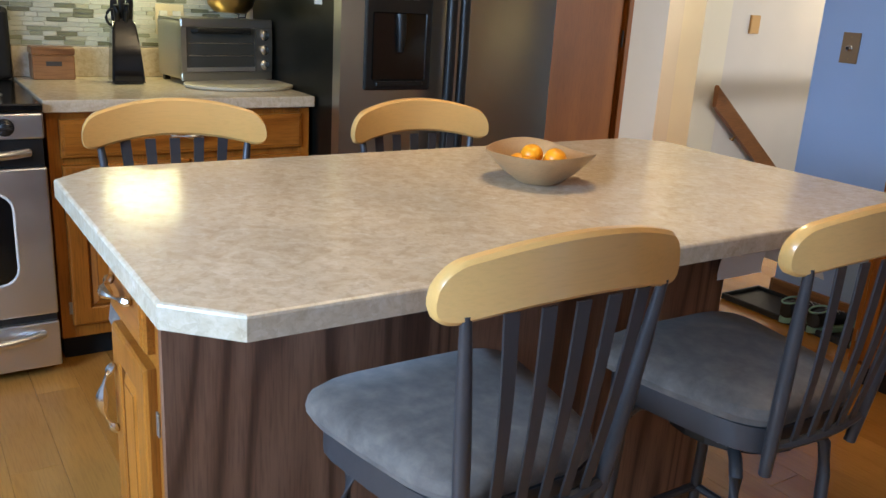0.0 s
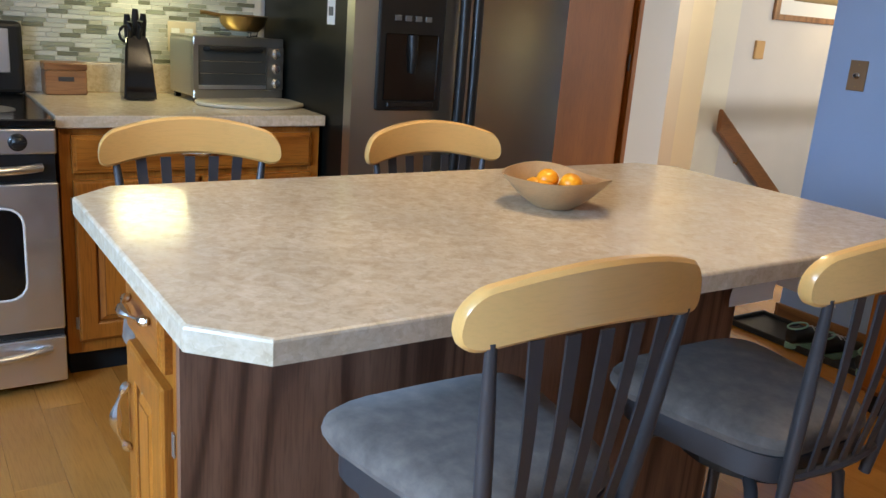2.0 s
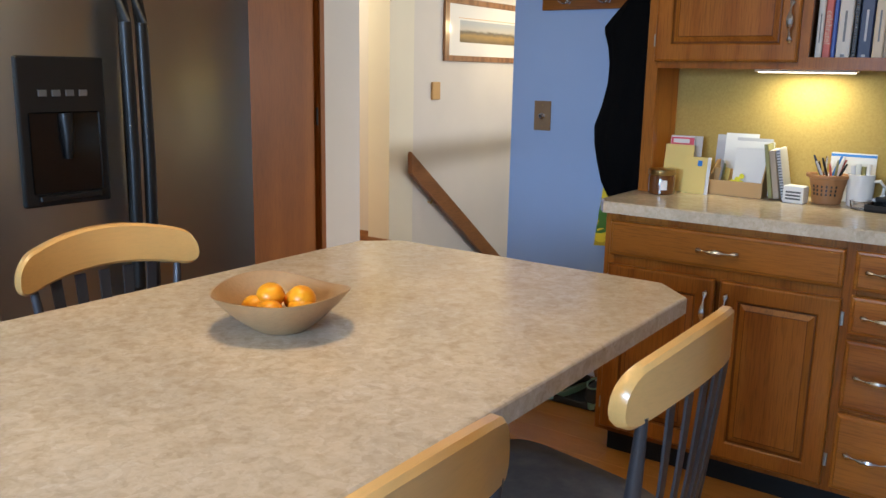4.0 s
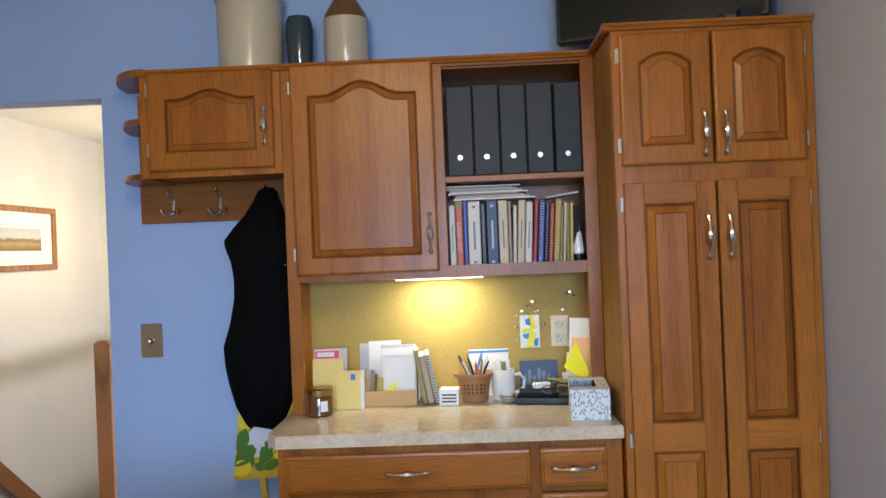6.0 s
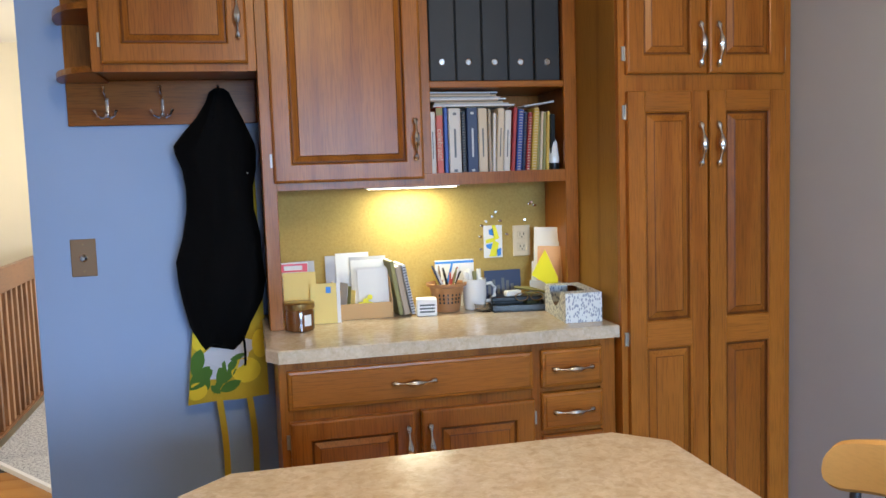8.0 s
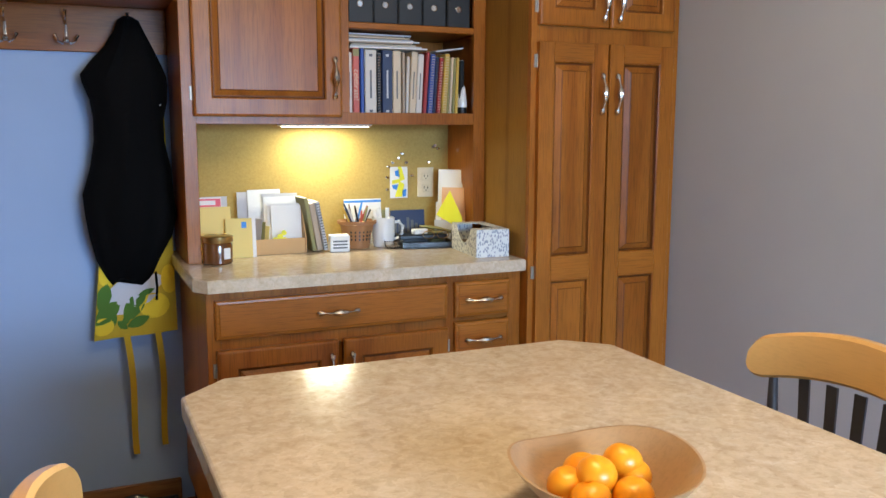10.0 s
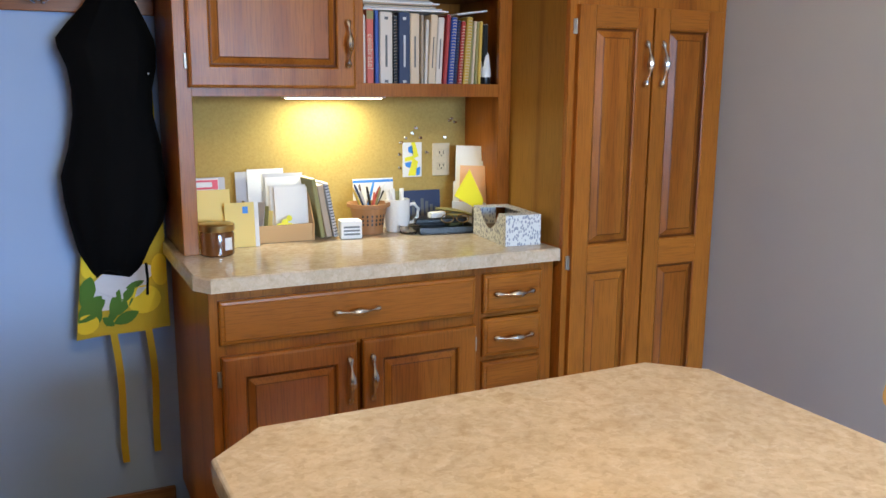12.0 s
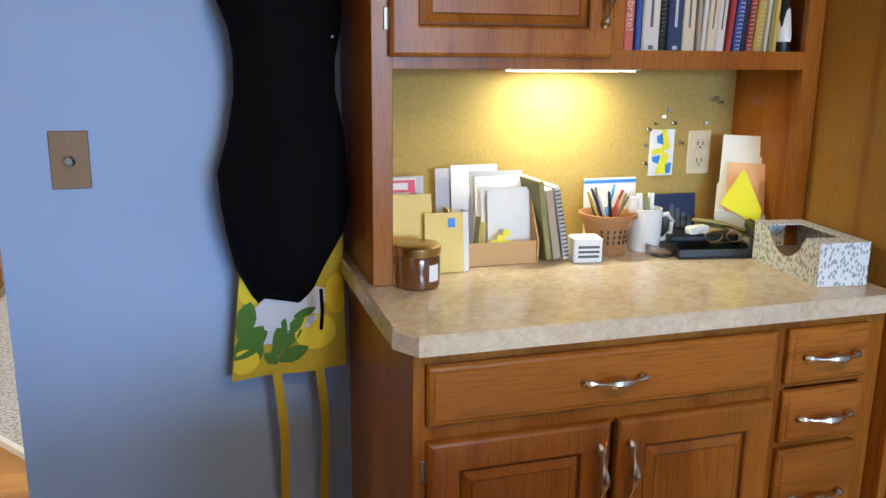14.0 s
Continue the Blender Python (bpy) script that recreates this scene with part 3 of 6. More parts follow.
for x0, x1, hx, gx in ((0.004, 0.364, -1, 1), (0.381, 0.728, 1, -1)):
    w = x1 - x0
    dd = panel_door(w, 0.58, base, pose((x0 + x1) / 2, BY, 0.120))
    pull(dd, pose(gx * (w / 2 - 0.024), -0.019, 0.475, 0, 90, 0))
    for z in (0.52, 0.08):
        hinge(base, pose(x0 - 0.006 if hx < 0 else x1 + 0.006, BY, 0.12 + z, 0, 0, 0 if hx < 0 else 180) @ pose(0, 0.0 if hx < 0 else 0.004, 0))
# worktop with a clipped front corner
bm = bmesh.new()
pl = [(-0.052, -0.001), (-0.052, -0.600), (-0.018, -0.655), (0.996, -0.655), (0.996, -0.001)]
def inset_poly(pts, d):
    c = Vector((sum(p[0] for p in pts) / len(pts), sum(p[1] for p in pts) / len(pts)))
    return [(p[0] + (d if p[0] < c.x else -d), p[1] + (d if p[1] < c.y else -d)) for p in pts]
bm_rings(bm, [[(x, y, 0.8725) for x, y in pl], [(x, y, 0.906) for x, y in pl], [(x, y, 0.910) for x, y in inset_poly(pl, 0.004)]])
solo("desk_worktop", bm, LAMINATE, "beige mottled laminate worktop with a clipped corner", "worktop")

# pantry
PY = -0.66
pan = thing("pantry_cabinet", "tall honey oak pantry cabinet with four raised-panel doors", "cabinet", pose(1.0, 0, 0))
part("body", box(0, 0.575, PY + 0.018, -0.001, 0.10, 2.05), OAK_Z, pan)
# Thin skin added over the pantry side to carry the painted lamplight.
part("side_panel", box(-0.0008, 0.0, PY + 0.020, -0.342, 0.912, 2.04), OAK_SIDE, pan, "oak side with the strip light's glow put into its colour")
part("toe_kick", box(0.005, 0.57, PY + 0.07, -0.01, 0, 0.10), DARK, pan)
ff = box(0, 0.03, PY, PY + 0.018, 0.10, 2.05, 0.0015)
bm_box(ff, 0.545, 0.575, PY, PY + 0.018, 0.10, 2.05, 0.0015)
for z0, z1 in ((0.10, 0.14), (1.595, 1.665), (2.02, 2.05)):
    bm_box(ff, 0.03, 0.545, PY + 0.001, PY + 0.018, z0, z1)
part("face_frame", ff, OAK_Z, pan)
cr = bmesh.new()
def crown(bm, x0, x1, y0, z):
    prof = [(0.0, 0.0), (-0.008, 0.002), (-0.012, 0.008), (-0.019, 0.014), (-0.021, 0.020), (0.02, 0.020), (0.02, 0.0)]
    bm_rings(bm, [[(x, y0 + a, z + c) for a, c in prof] for x in (x0, x1)])
crown(cr, -0.024, 0.5755, PY, 2.045)
bm_box(cr, -0.022, 0.0, PY, -0.001, 2.050, 2.065, 0.003)
bm_box(cr, 0.0, 0.575, PY + 0.02, -0.001, 2.0505, 2.0635)
part("crown_moulding", cr, OAK_X, pan)
for x0, x1, hs in ((0.020, 0.279, -1), (0.286, 0.545, 1)):
    w = x1 - x0
    for z, h, arch, hz in ((1.655, 0.378, -0.030, 0.085), (0.115, 1.49, 0.0, 1.33)):
        if arch:
            dd = panel_door(w, h, pan, pose((x0 + x1) / 2, PY, z), arch, 0.052)
        else:
            # two stacked panels in one long leaf
            dd = part("door", box(-w / 2, w / 2, -0.006, 0, 0, h), OAK_Z, pan, m=pose((x0 + x1) / 2, PY, z))
            for a, c in ((-w / 2, -w / 2 + 0.055), (w / 2 - 0.055, w / 2)):
                part("stile", box(a, c, -0.020, -0.0061, 0, h, 0.002), OAK_Z, dd)
            for r0, r1 in ((0.0, 0.060), (0.720, 0.800), (h - 0.060, h)):
                part("rail", box(-w / 2 + 0.055, w / 2 - 0.055, -0.0195, -0.0061, r0, r1, 0.001), OAK_X, dd)
            for p0, p1 in ((0.060, 0.720), (0.800, h - 0.060)):
                raised_panel(w - 0.110, p1 - p0, dd, pose(0, 0, p0))
        pull(dd, pose(-hs * (w / 2 - 0.026), -0.019, hz, 0, 90, 0))
        for z2 in ((0.06, h - 0.06) if arch else (0.20, 0.75, h - 0.06)):
            hinge(pan, pose(x0 - 0.006 if hs < 0 else x1 + 0.006, PY, z + z2, 0, 0, 0 if hs < 0 else 180) @ pose(0, 0.0 if hs < 0 else 0.004, 0))

# hutch above the worktop
UY = -0.34
hu = thing("hutch_cabinet", "honey oak hutch with one arched door and open shelves", "cabinet", pose(0, 0, 0.911))
Z = -0.911
sd = box(-0.030, -0.012, UY + 0.018, -0.001, 0, 2.05 + Z)
part("side_panel", sd, OAK_Z, hu)
part("side_panel", box(0.982, 0.999, UY + 0.018, -0.001, 0, 2.05 + Z), OAK_Z, hu)
part("bottom_panel", box(-0.012, 0.982, UY + 0.018, -0.0605, 1.352 + Z, 1.370 + Z), OAK_X, hu)
part("top_panel", box(-0.012, 0.982, UY + 0.018, -0.001, 2.032 + Z, 2.05 + Z), OAK_X, hu)
part("divider", box(0.472, 0.490, UY + 0.018, -0.012, 1.370 + Z, 2.032 + Z), OAK_Z, hu)
part("back_panel", box(-0.012, 0.982, -0.012, -0.001, 0.0, 2.032 + Z), OAK_Z, hu)
part("shelf", box(0.490, 0.982, UY + 0.004, -0.012, 1.655 + Z, 1.676 + Z, 0.003), OAK_X, hu)
ff = box(-0.030, 0.012, UY, UY + 0.018, 0, 2.05 + Z, 0.0015)
bm_box(ff, 0.455, 0.503, UY, UY + 0.018, 1.383 + Z, 2.038 + Z, 0.0015)
bm_box(ff, 0.955, 0.999, UY, UY + 0.018, 0, 2.05 + Z, 0.0015)
bm_box(ff, 0.012, 0.955, UY + 0.001, UY + 0.018, 1.345 + Z, 1.384 + Z)
bm_box(ff, 0.012, 0.955, UY + 0.001, UY + 0.018, 2.038 + Z, 2.05 + Z)
part("face_frame", ff, OAK_Z, hu)
cr = bmesh.new()
crown(cr, -0.030, 1.0, UY, 2.046 + Z)
part("crown_moulding", cr, OAK_X, hu)
dd = panel_door(0.470, 0.690, hu, pose(0.238, UY, 1.368 + Z), 0.045, 0.054)
pull(dd, pose(0.470 / 2 - 0.026, -0.019, 0.125, 0, 90, 0))
for z in (0.07, 0.62):
    hinge(hu, pose(-0.002, UY, 1.368 + Z + z))
part("cork_panel", box(-0.012, 0.982, -0.060, -0.0125, 0.0, 1.352 + Z), CORK, hu, "golden cork pinboard back")
lt = thing("undercabinet_light", "slim lit strip light under the hutch", "lamp", pose(0.465, -0.178, 1.345))
part("housing", box(-0.16, 0.16, -0.03, 0.03, -0.006, 0.006, 0.002), TRIM_WHITE, lt)
part("tube", box(-0.15, 0.15, -0.022, 0.022, -0.0095, -0.0062), GLOW, lt)

# small wall cabinet with hook board and quarter-round end shelves
sc = thing("wall_cabinet", "small oak wall cabinet with arched door above coat hooks", "cabinet", pose(-0.50, 0, 1.71))
part("body", box(0, 0.469, UY + 0.018, -0.001, 0.012, 0.34), OAK_Z, sc)
ff = box(0, 0.030, UY, UY + 0.018, 0.0, 0.34, 0.0015)
bm_box(ff, 0.440, 0.469, UY, UY + 0.018, 0, 0.34, 0.0015)
bm_box(ff, 0.030, 0.440, UY + 0.001, UY + 0.018, 0, 0.03)
bm_box(ff, 0.030, 0.440, UY + 0.001, UY + 0.018, 0.325, 0.34)
part("face_frame", ff, OAK_Z, sc)
cr = bmesh.new()
crown(cr, 0.0, 0.469, UY, 0.336)
part("crown_moulding", cr, OAK_X, sc)
dd = panel_door(0.415, 0.322, sc, pose(0.238, UY, 0.022), 0.030, 0.055)
pull(dd, pose(0.415 / 2 - 0.026, -0.019, 0.135, 0, 90, 0))
for z in (0.07, 0.27):
    hinge(sc, pose(0.024, UY, 0.022 + z))
part("end_panel", box(-0.135, 0.0, -0.010, -0.001, 0.0, 0.34), OAK_Z, sc)
for z, th, r in ((0.352, 0.022, 0.172), (0.190, 0.018, 0.150), (0.004, 0.018, 0.150)):
    bm = bmesh.new()
    ring = [(0.0, -0.001), (0.0, -0.30)] + [(-r * math.sin(a), -0.30 + 0.30 * (1 - math.cos(a)) * 0.93) for a in (math.pi / 2 * k / 10 for k in range(1, 11))] + [(-r, -0.001)]
    bm_rings(bm, [[(x, y, z) for x, y in ring], [(x, y, z + th) for x, y in ring]])
    part("end_shelf", bm, OAK_X, sc)
hb = part("hook_board", box(-0.135, 0.469, -0.016, -0.001, -0.135, 0.0115, 0.002), OAK_X, sc)
for x in (-0.012, 0.162, 0.345):
    bm = bmesh.new()
    bm_tube(bm, [(x, -0.014, -0.045), (x, -0.020, -0.105)], 0.006, 8, 0.6)
    for sx in (-1, 1):
        bm_tube(bm, [(x, -0.018, -0.098), (x + sx * 0.012, -0.034, -0.112), (x + sx * 0.026, -0.050, -0.104), (x + sx * 0.034, -0.054, -0.086)], [0.004, 0.0035, 0.0035, 0.006], 8)
    bm_tube(bm, [(x, -0.018, -0.050), (x, -0.045, -0.042), (x, -0.070, -0.030), (x, -0.076, -0.012)], [0.004, 0.0035, 0.0035, 0.0065], 8)
    bmesh.ops.create_uvsphere(bm, u_segments=8, v_segments=6, radius=0.010, matrix=Matrix.Translation((x, -0.028, -0.100)))
    part("coat_hook", bm, NICKEL, sc, "nickel double coat hook", True)


# ---- island ----
isl = thing("island_cabinet", "island cabinet with dark walnut panelled side and oak end doors", "cabinet", pose(0, 0, 0))
part("body", box(-0.01, 0.252, -3.053, -1.774, 0.09, 0.872), OAK_Z, isl)
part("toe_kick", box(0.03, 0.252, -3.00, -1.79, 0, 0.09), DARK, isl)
part("side_panel", box(0.252, 0.270, -3.074, -1.771, 0.0, 0.872), WALNUT, isl, "dark walnut veneer panel")
ff = box(0.222, 0.252, -3.074, -3.053, 0.09, 0.872, 0.0015)
bm_box(ff, -0.01, 0.02, -3.074, -3.053, 0.09, 0.872, 0.0015)
bm_box(ff, 0.02, 0.222, -3.073, -3.053, 0.835, 0.872)
bm_box(ff, 0.02, 0.222, -3.073, -3.053, 0.665, 0.70)
bm_box(ff, 0.02, 0.222, -3.073, -3.053, 0.09, 0.13)
part("face_frame", ff, OAK_Z, isl)
drawer_front(0.225, 0.145, isl, pose(0.121, -3.074, 0.700))
dd = panel_door(0.225, 0.565, isl, pose(0.121, -3.074, 0.11))
pull(dd, pose(-0.225 / 2 + 0.028, -0.019, 0.43, 0, 90, 0))
for z in (0.47, 0.08):
    hinge(isl, pose(0.241, -3.074, 0.11 + z, 0, 0, 180) @ pose(0, 0.004, 0))

bm = bmesh.new()
X0, X1, Y0, Y1, CH = -0.207, 0.626, -3.148, -1.588, 0.078
def octo(i):
    k = i * 0.41
    return [(X0 + CH + k - i * 0, Y0 + i), (X1 - CH - k, Y0 + i), (X1 - i, Y0 + CH + k), (X1 - i, Y1 - CH - k), (X1 - CH - k, Y1 - i), (X0 + CH + k, Y1 - i), (X0 + i, Y1 - CH - k), (X0 + i, Y0 + CH + k)]
bm_rings(bm, [[(x, y, 0.873) for x, y in octo(0.0)], [(x, y, 0.901) for x, y in octo(0)], [(x, y, 0.904) for x, y in octo(0.0015)], [(x, y, 0.906) for x, y in octo(0.005)]])
solo("island_worktop", bm, LAMINATE, "beige mottled laminate island worktop with clipped corners", "worktop")


# ---- bar stools ----
def make_stool(m):
    """A swivel counter stool; its back stands on the +x side."""
    st = thing("bar_stool", "metal bar stool with maple backrest and taupe suede seat", "stool", m, "stools round the island")
    # seat cushion: rounded square, wider at the front
    def sq(rx0, rx1, hy0, hy1, z, n=28):
        out = []
        for k in range(n):
            a = 2 * math.pi * k / n
            ca, sa = math.cos(a), math.sin(a)
            e = 0.42
            x = math.copysign(abs(ca) ** e, ca)
            y = math.copysign(abs(sa) ** e, sa)
            fx = (x + 1) / 2
            out.append((rx0 + (rx1 - rx0) * fx, y * (hy0 + (hy1 - hy0) * fx), z))
        return out
    bm = bmesh.new()
    bm_rings(bm, [sq(-0.206, 0.158, 0.212, 0.142, 0.600), sq(-0.216, 0.166, 0.222, 0.150, 0.616), sq(-0.212, 0.163, 0.218, 0.147, 0.634), sq(-0.198, 0.150, 0.202, 0.134, 0.647), sq(-0.11, 0.10, 0.130, 0.095, 0.655), sq(-0.03, 0.04, 0.05, 0.04, 0.657)])
    part("seat", bm, SUEDE, st, "taupe suede cushion", True)
    bm = bmesh.new()
    bm_rings(bm, [sq(-0.172, 0.156, 0.188, 0.136, 0.548), sq(-0.182, 0.162, 0.200, 0.144, 0.553), sq(-0.182, 0.162, 0.200, 0.144, 0.599), sq(-0.170, 0.152, 0.190, 0.132, 0.601)])
    part("seat_frame", bm, GUNMETAL, st, "", True)
    for s in (-1, 1):
        bm = bmesh.new()
        n = 9
        us = [k / n for k in range(n + 1)]
        pts = [(0.166 + 0.036 * u, s * (0.122 + 0.043 * u), 0.525 + 0.380 * u) for u in us]
        bm_tube(bm, pts, [0.0105 + 0.0035 * math.sin(math.pi * u) - 0.003 * u for u in us], 10)
        part("back_post", bm, GUNMETAL, st, "", True)
    for k in range(5):
        bm = bmesh.new()
        y = -0.082 + 0.041 * k
        n = 8
        rings = []
        for i in range(n + 1):
            u = i / n
            x = 0.172 + 0.034 * u + 0.006 * math.sin(math.pi * u) + (0.012 + 0.006 * u) * (1 - (y / 0.14) ** 2)
            hw = 0.0085 + 0.0030 * u
            z = 0.580 + 0.325 * u
            yy = y * (1 + 0.34 * u)
            rings.append([(x - 0.002, yy - hw, z), (x + 0.002, yy - hw, z), (x + 0.002, yy + hw, z), (x - 0.002, yy + hw, z)])
        bm_rings(bm, rings)
        part("back_slat", bm, GUNMETAL, st)
    bm = bmesh.new()
    bm_tube(bm, [(0.170 + 0.014 * (1 - u * u), 0.128 * u, 0.580) for u in (-1 + k / 5 for k in range(11))], 0.009, 8)
    part("back_rail", bm, GUNMETAL, st, "", True)
    # crest: bowed board with an arched top and rounded ends
    bm = bmesh.new()
    n = 40
    rings = []
    for i in range(n + 1):
        u = -1 + 2 * i / n
        u = math.copysign(1 - (1 - abs(u)) ** 1.5, u)
        y = 0.202 * u
        xc = 0.225 - 0.042 * u * u
        top = 0.998 - 0.037 * u * u
        bot = 0.914 - 0.030 * u * u
        d = (1 - abs(u)) * 0.202
        R = 0.034
        if d < R:
            k = R - math.sqrt(max(0.0, R * R - (R - d) ** 2))
            top -= k
            bot += k * 0.7
        th, b_ = 0.0115, 0.0055
        if top - bot < 0.014:
            b_ = (top - bot) * 0.4
        rings.append([(xc - th + b_, y, bot), (xc + th - b_, y, bot), (xc + th, y, bot + b_), (xc + th, y, top - b_), (xc + th - b_, y, top), (xc - th + b_, y, top), (xc - th, y, top - b_), (xc - th, y, bot + b_)])
    bm_rings(bm, rings)
    part("backrest", bm, MAPLE, st, "honey-coloured lacquered maple crest", True)
    for sx in (-1, 1):
        for sy in (-1, 1):
            bm = bmesh.new()
            bm_tube(bm, [(-0.012 + sx * 0.09, sy * 0.09, 0.520), (-0.012 + sx * 0.115, sy * 0.115, 0.517), (-0.012 + sx * 0.130, sy * 0.128, 0.495), (-0.012 + sx * 0.138, sy * 0.134, 0.43), (-0.012 + sx * 0.155, sy * 0.150, 0.02), (-0.012 + sx * 0.155, sy * 0.150, 0.0)], [0.012] * 5 + [0.011], 10)
            part("leg", bm, GUNMETAL, st, "", True)
    bm = bmesh.new()
    bm_lathe(bm, [(0.11, 0.516), (0.13, 0.518), (0.13, 0.544), (0.11, 0.546)], 20)
    part("swivel_plate", bm, BLACK, st)
    bm = bmesh.new()
    r, q = 0.147, 0.142
    ring = [(r - 0.012, -q), (r - 0.012, q), (-r - 0.012, q), (-r - 0.012, -q)]
    for a, c in zip(ring, ring[1:] + ring[:1]):
        bm_tube(bm, [(*a, 0.24), (*c, 0.24)], 0.009, 8)
    part("footrest", bm, GUNMETAL, st, "", True)
    return st


stool = make_stool(pose(0.523, -2.676, 0))
copy_thing(stool, pose(0.581, -2.098, 0, 0, 0, 0))
copy_thing(stool, pose(-0.262, -2.852, 0, 0, 0, 175))
copy_thing(stool, pose(-0.185, -2.230, 0, 0, 0, 180))

# ---- paper towel roll under the overhang ----
pt = thing("paper_towel_roll", "white paper towel roll hung under the island overhang", "paper towel", pose(0.335, -1.735, 0.79, 0, 0, 90))
bm = bmesh.new()
bm_lathe(bm, [(0.016, -0.085), (0.046, -0.085), (0.048, -0.081), (0.048, 0.081), (0.046, 0.085), (0.016, 0.085)], 28, cap0=False, cap1=False)
part("roll", bm, TOWEL, pt, "", True, pose(0, 0, 0, 0, 90, 0))
bm = bmesh.new()
line = [(0.048 + 0.003 * math.sin(9 * u), -0.115 * u - 0.012 * u * u) for u in (k / 8 for k in range(9))]
bm_rings(bm, [[(x, y, z) for y, z in line] + [(x, y + 0.001, z) for y, z in line[::-1]] for x in (-0.080, -0.04, 0.0, 0.04, 0.080)])
part("loose_sheet", bm, TOWEL, pt, "sheet hanging down from the roll", True)
for sx in (-1, 1):
    arm = box(sx * 0.090 - 0.003, sx * 0.090 + 0.003, -0.020, 0.020, -0.022, 0.0825, 0.002)
    part("bracket", arm, ALMOND, pt)
bm = bmesh.new()
bm_tube(bm, [(-0.087, 0, 0), (0.087, 0, 0)], 0.010, 10)
part("rod", bm, ALMOND, pt)

# ---- wooden bowl of clementines ----
bowl = thing("fruit_bowl", "turned wooden bowl with a wavy rim on the island", "bowl", pose(0.175, -2.288, 0.9065))
bm = bmesh.new()
def wav(r, z, k, inner=False):
    out = []
    for i in range(40):
        a = 2 * math.pi * i / 40
        rr = r * 0.965 * (1 + k * 0.03 * math.sin(2 * a + 0.6))
        out.append((rr * math.cos(a), rr * math.sin(a), 0.94 * z + k * (0.005 * math.sin(2 * a + 1.8) + 0.004 * math.sin(3 * a))))
    return out
prof = [(0.042, 0.0, 0), (0.047, 0.003, 0), (0.072, 0.022, 0.3), (0.096, 0.046, 0.7), (0.112, 0.066, 1), (0.1135, 0.069, 1), (0.110, 0.069, 1), (0.093, 0.048, 0.7), (0.068, 0.026, 0.3), (0.038, 0.012, 0), (0.010, 0.010, 0)]
bm_rings(bm, [wav(*p) for p in prof])
part("bowl", bm, BOWL_W, bowl, "", True)
bm_c = bmesh.new()
bm_lathe(bm_c, [(0.002 + 0.021 * math.sin(math.pi * k / 12), 0.020 - 0.020 * math.cos(math.pi * k / 12) - (0.002 if k == 12 else 0)) for k in range(13)], 18)
CLEM = finish("clementine", bm_c, ORANGE, True)
for i, (x, y, z) in enumerate(((-0.030, -0.028, 0.015), (0.014, -0.036, 0.016), (0.040, 0.006, 0.017), (-0.002, 0.040, 0.017), (-0.040, 0.014, 0.018), (-0.020, -0.004, 0.034), (0.026, 0.010, 0.034))):
    o = new("clementine", CLEM)
    o.matrix_basis = pose(0.175 + x, -2.288 + y, 0.9065 + z, 4 * i - 10, 5 * i - 12, 70 * i)
    tagged(o, "small bright orange clementine in the wooden bowl", "fruit", "clementines in the bowl")


# ---- west counter, stove and refrigerator ----
CF = -1.30   # front of the west worktop
wc = thing("counter_cabinet", "honey oak base cabinet under the west counter", "cabinet", pose(WX, -2.5505, 0))
D = CF - WX
part("body", box(0.001, D - 0.045, -0.4345, 0.4345, 0.10, 0.846), OAK_Z, wc)
part("toe_kick", box(0.02, D - 0.10, -0.42, 0.42, 0, 0.10), DARK, wc)
ff = box(D - 0.045, D - 0.027, -0.4345, -0.392, 0.10, 0.846, 0.0015)
bm_box(ff, D - 0.045, D - 0.027, 0.392, 0.4345, 0.10, 0.846, 0.0015)
for z0, z1 in ((0.10, 0.15), (0.675, 0.712), (0.815, 0.846)):
    bm_box(ff, D - 0.045, D - 0.028, -0.392, 0.392, z0, z1)
part("face_frame", ff, OAK_Z, wc)
FACE = pose(D - 0.027, 0, 0, 0, 0, 90)
drawer_front(0.80, 0.120, wc, FACE @ pose(0, 0, 0.703))
for s in (-1, 1):
    dd = panel_door(0.394, 0.535, wc, FACE @ pose(s * 0.202, 0, 0.145))
    pull(dd, pose(-s * 0.165, -0.019, 0.44, 0, 90, 0))
    for z in (0.46, 0.06):
        hinge(wc, FACE @ pose(s * 0.404, 0, 0.145 + z))
b = box(0, D, -0.4445, 0.4445, 0.847, 0.885, 0.003)
bm_box(b, 0.0, 0.02, -0.4445, 0.4445, 0.885, 0.995, 0.003)
solo("counter_worktop", b, LAMINATE, "beige laminate counter with a low upstand", "worktop", pose(WX + 0.001, -2.5505, 0))

# stove
sv = thing("stove", "stainless steel and black freestanding electric range", "stove", pose(WX + 0.002, -3.379, 0))
SD = 0.672
part("body", box(0, SD - 0.03, -0.38, 0.38, 0.03, 0.855), BLACK, sv)
part("cooktop", box(0.05, SD + 0.008, -0.381, 0.381, 0.856, 0.880, 0.005, 2), BLACK_G, sv, "black glass cooktop")
bk = box(0.0, 0.070, -0.38, 0.38, 0.880, 1.13, 0.018, 3)
part("control_back", bk, BLACK, sv)
part("back_panel", box(0.070, 0.074, -0.345, 0.335, 0.955, 1.105, 0.002), STEEL_L, sv, "bright steel panel")
part("front_panel", box(SD - 0.03, SD + 0.004, -0.381, 0.381, 0.775, 0.852, 0.006, 2), STEEL_L, sv)
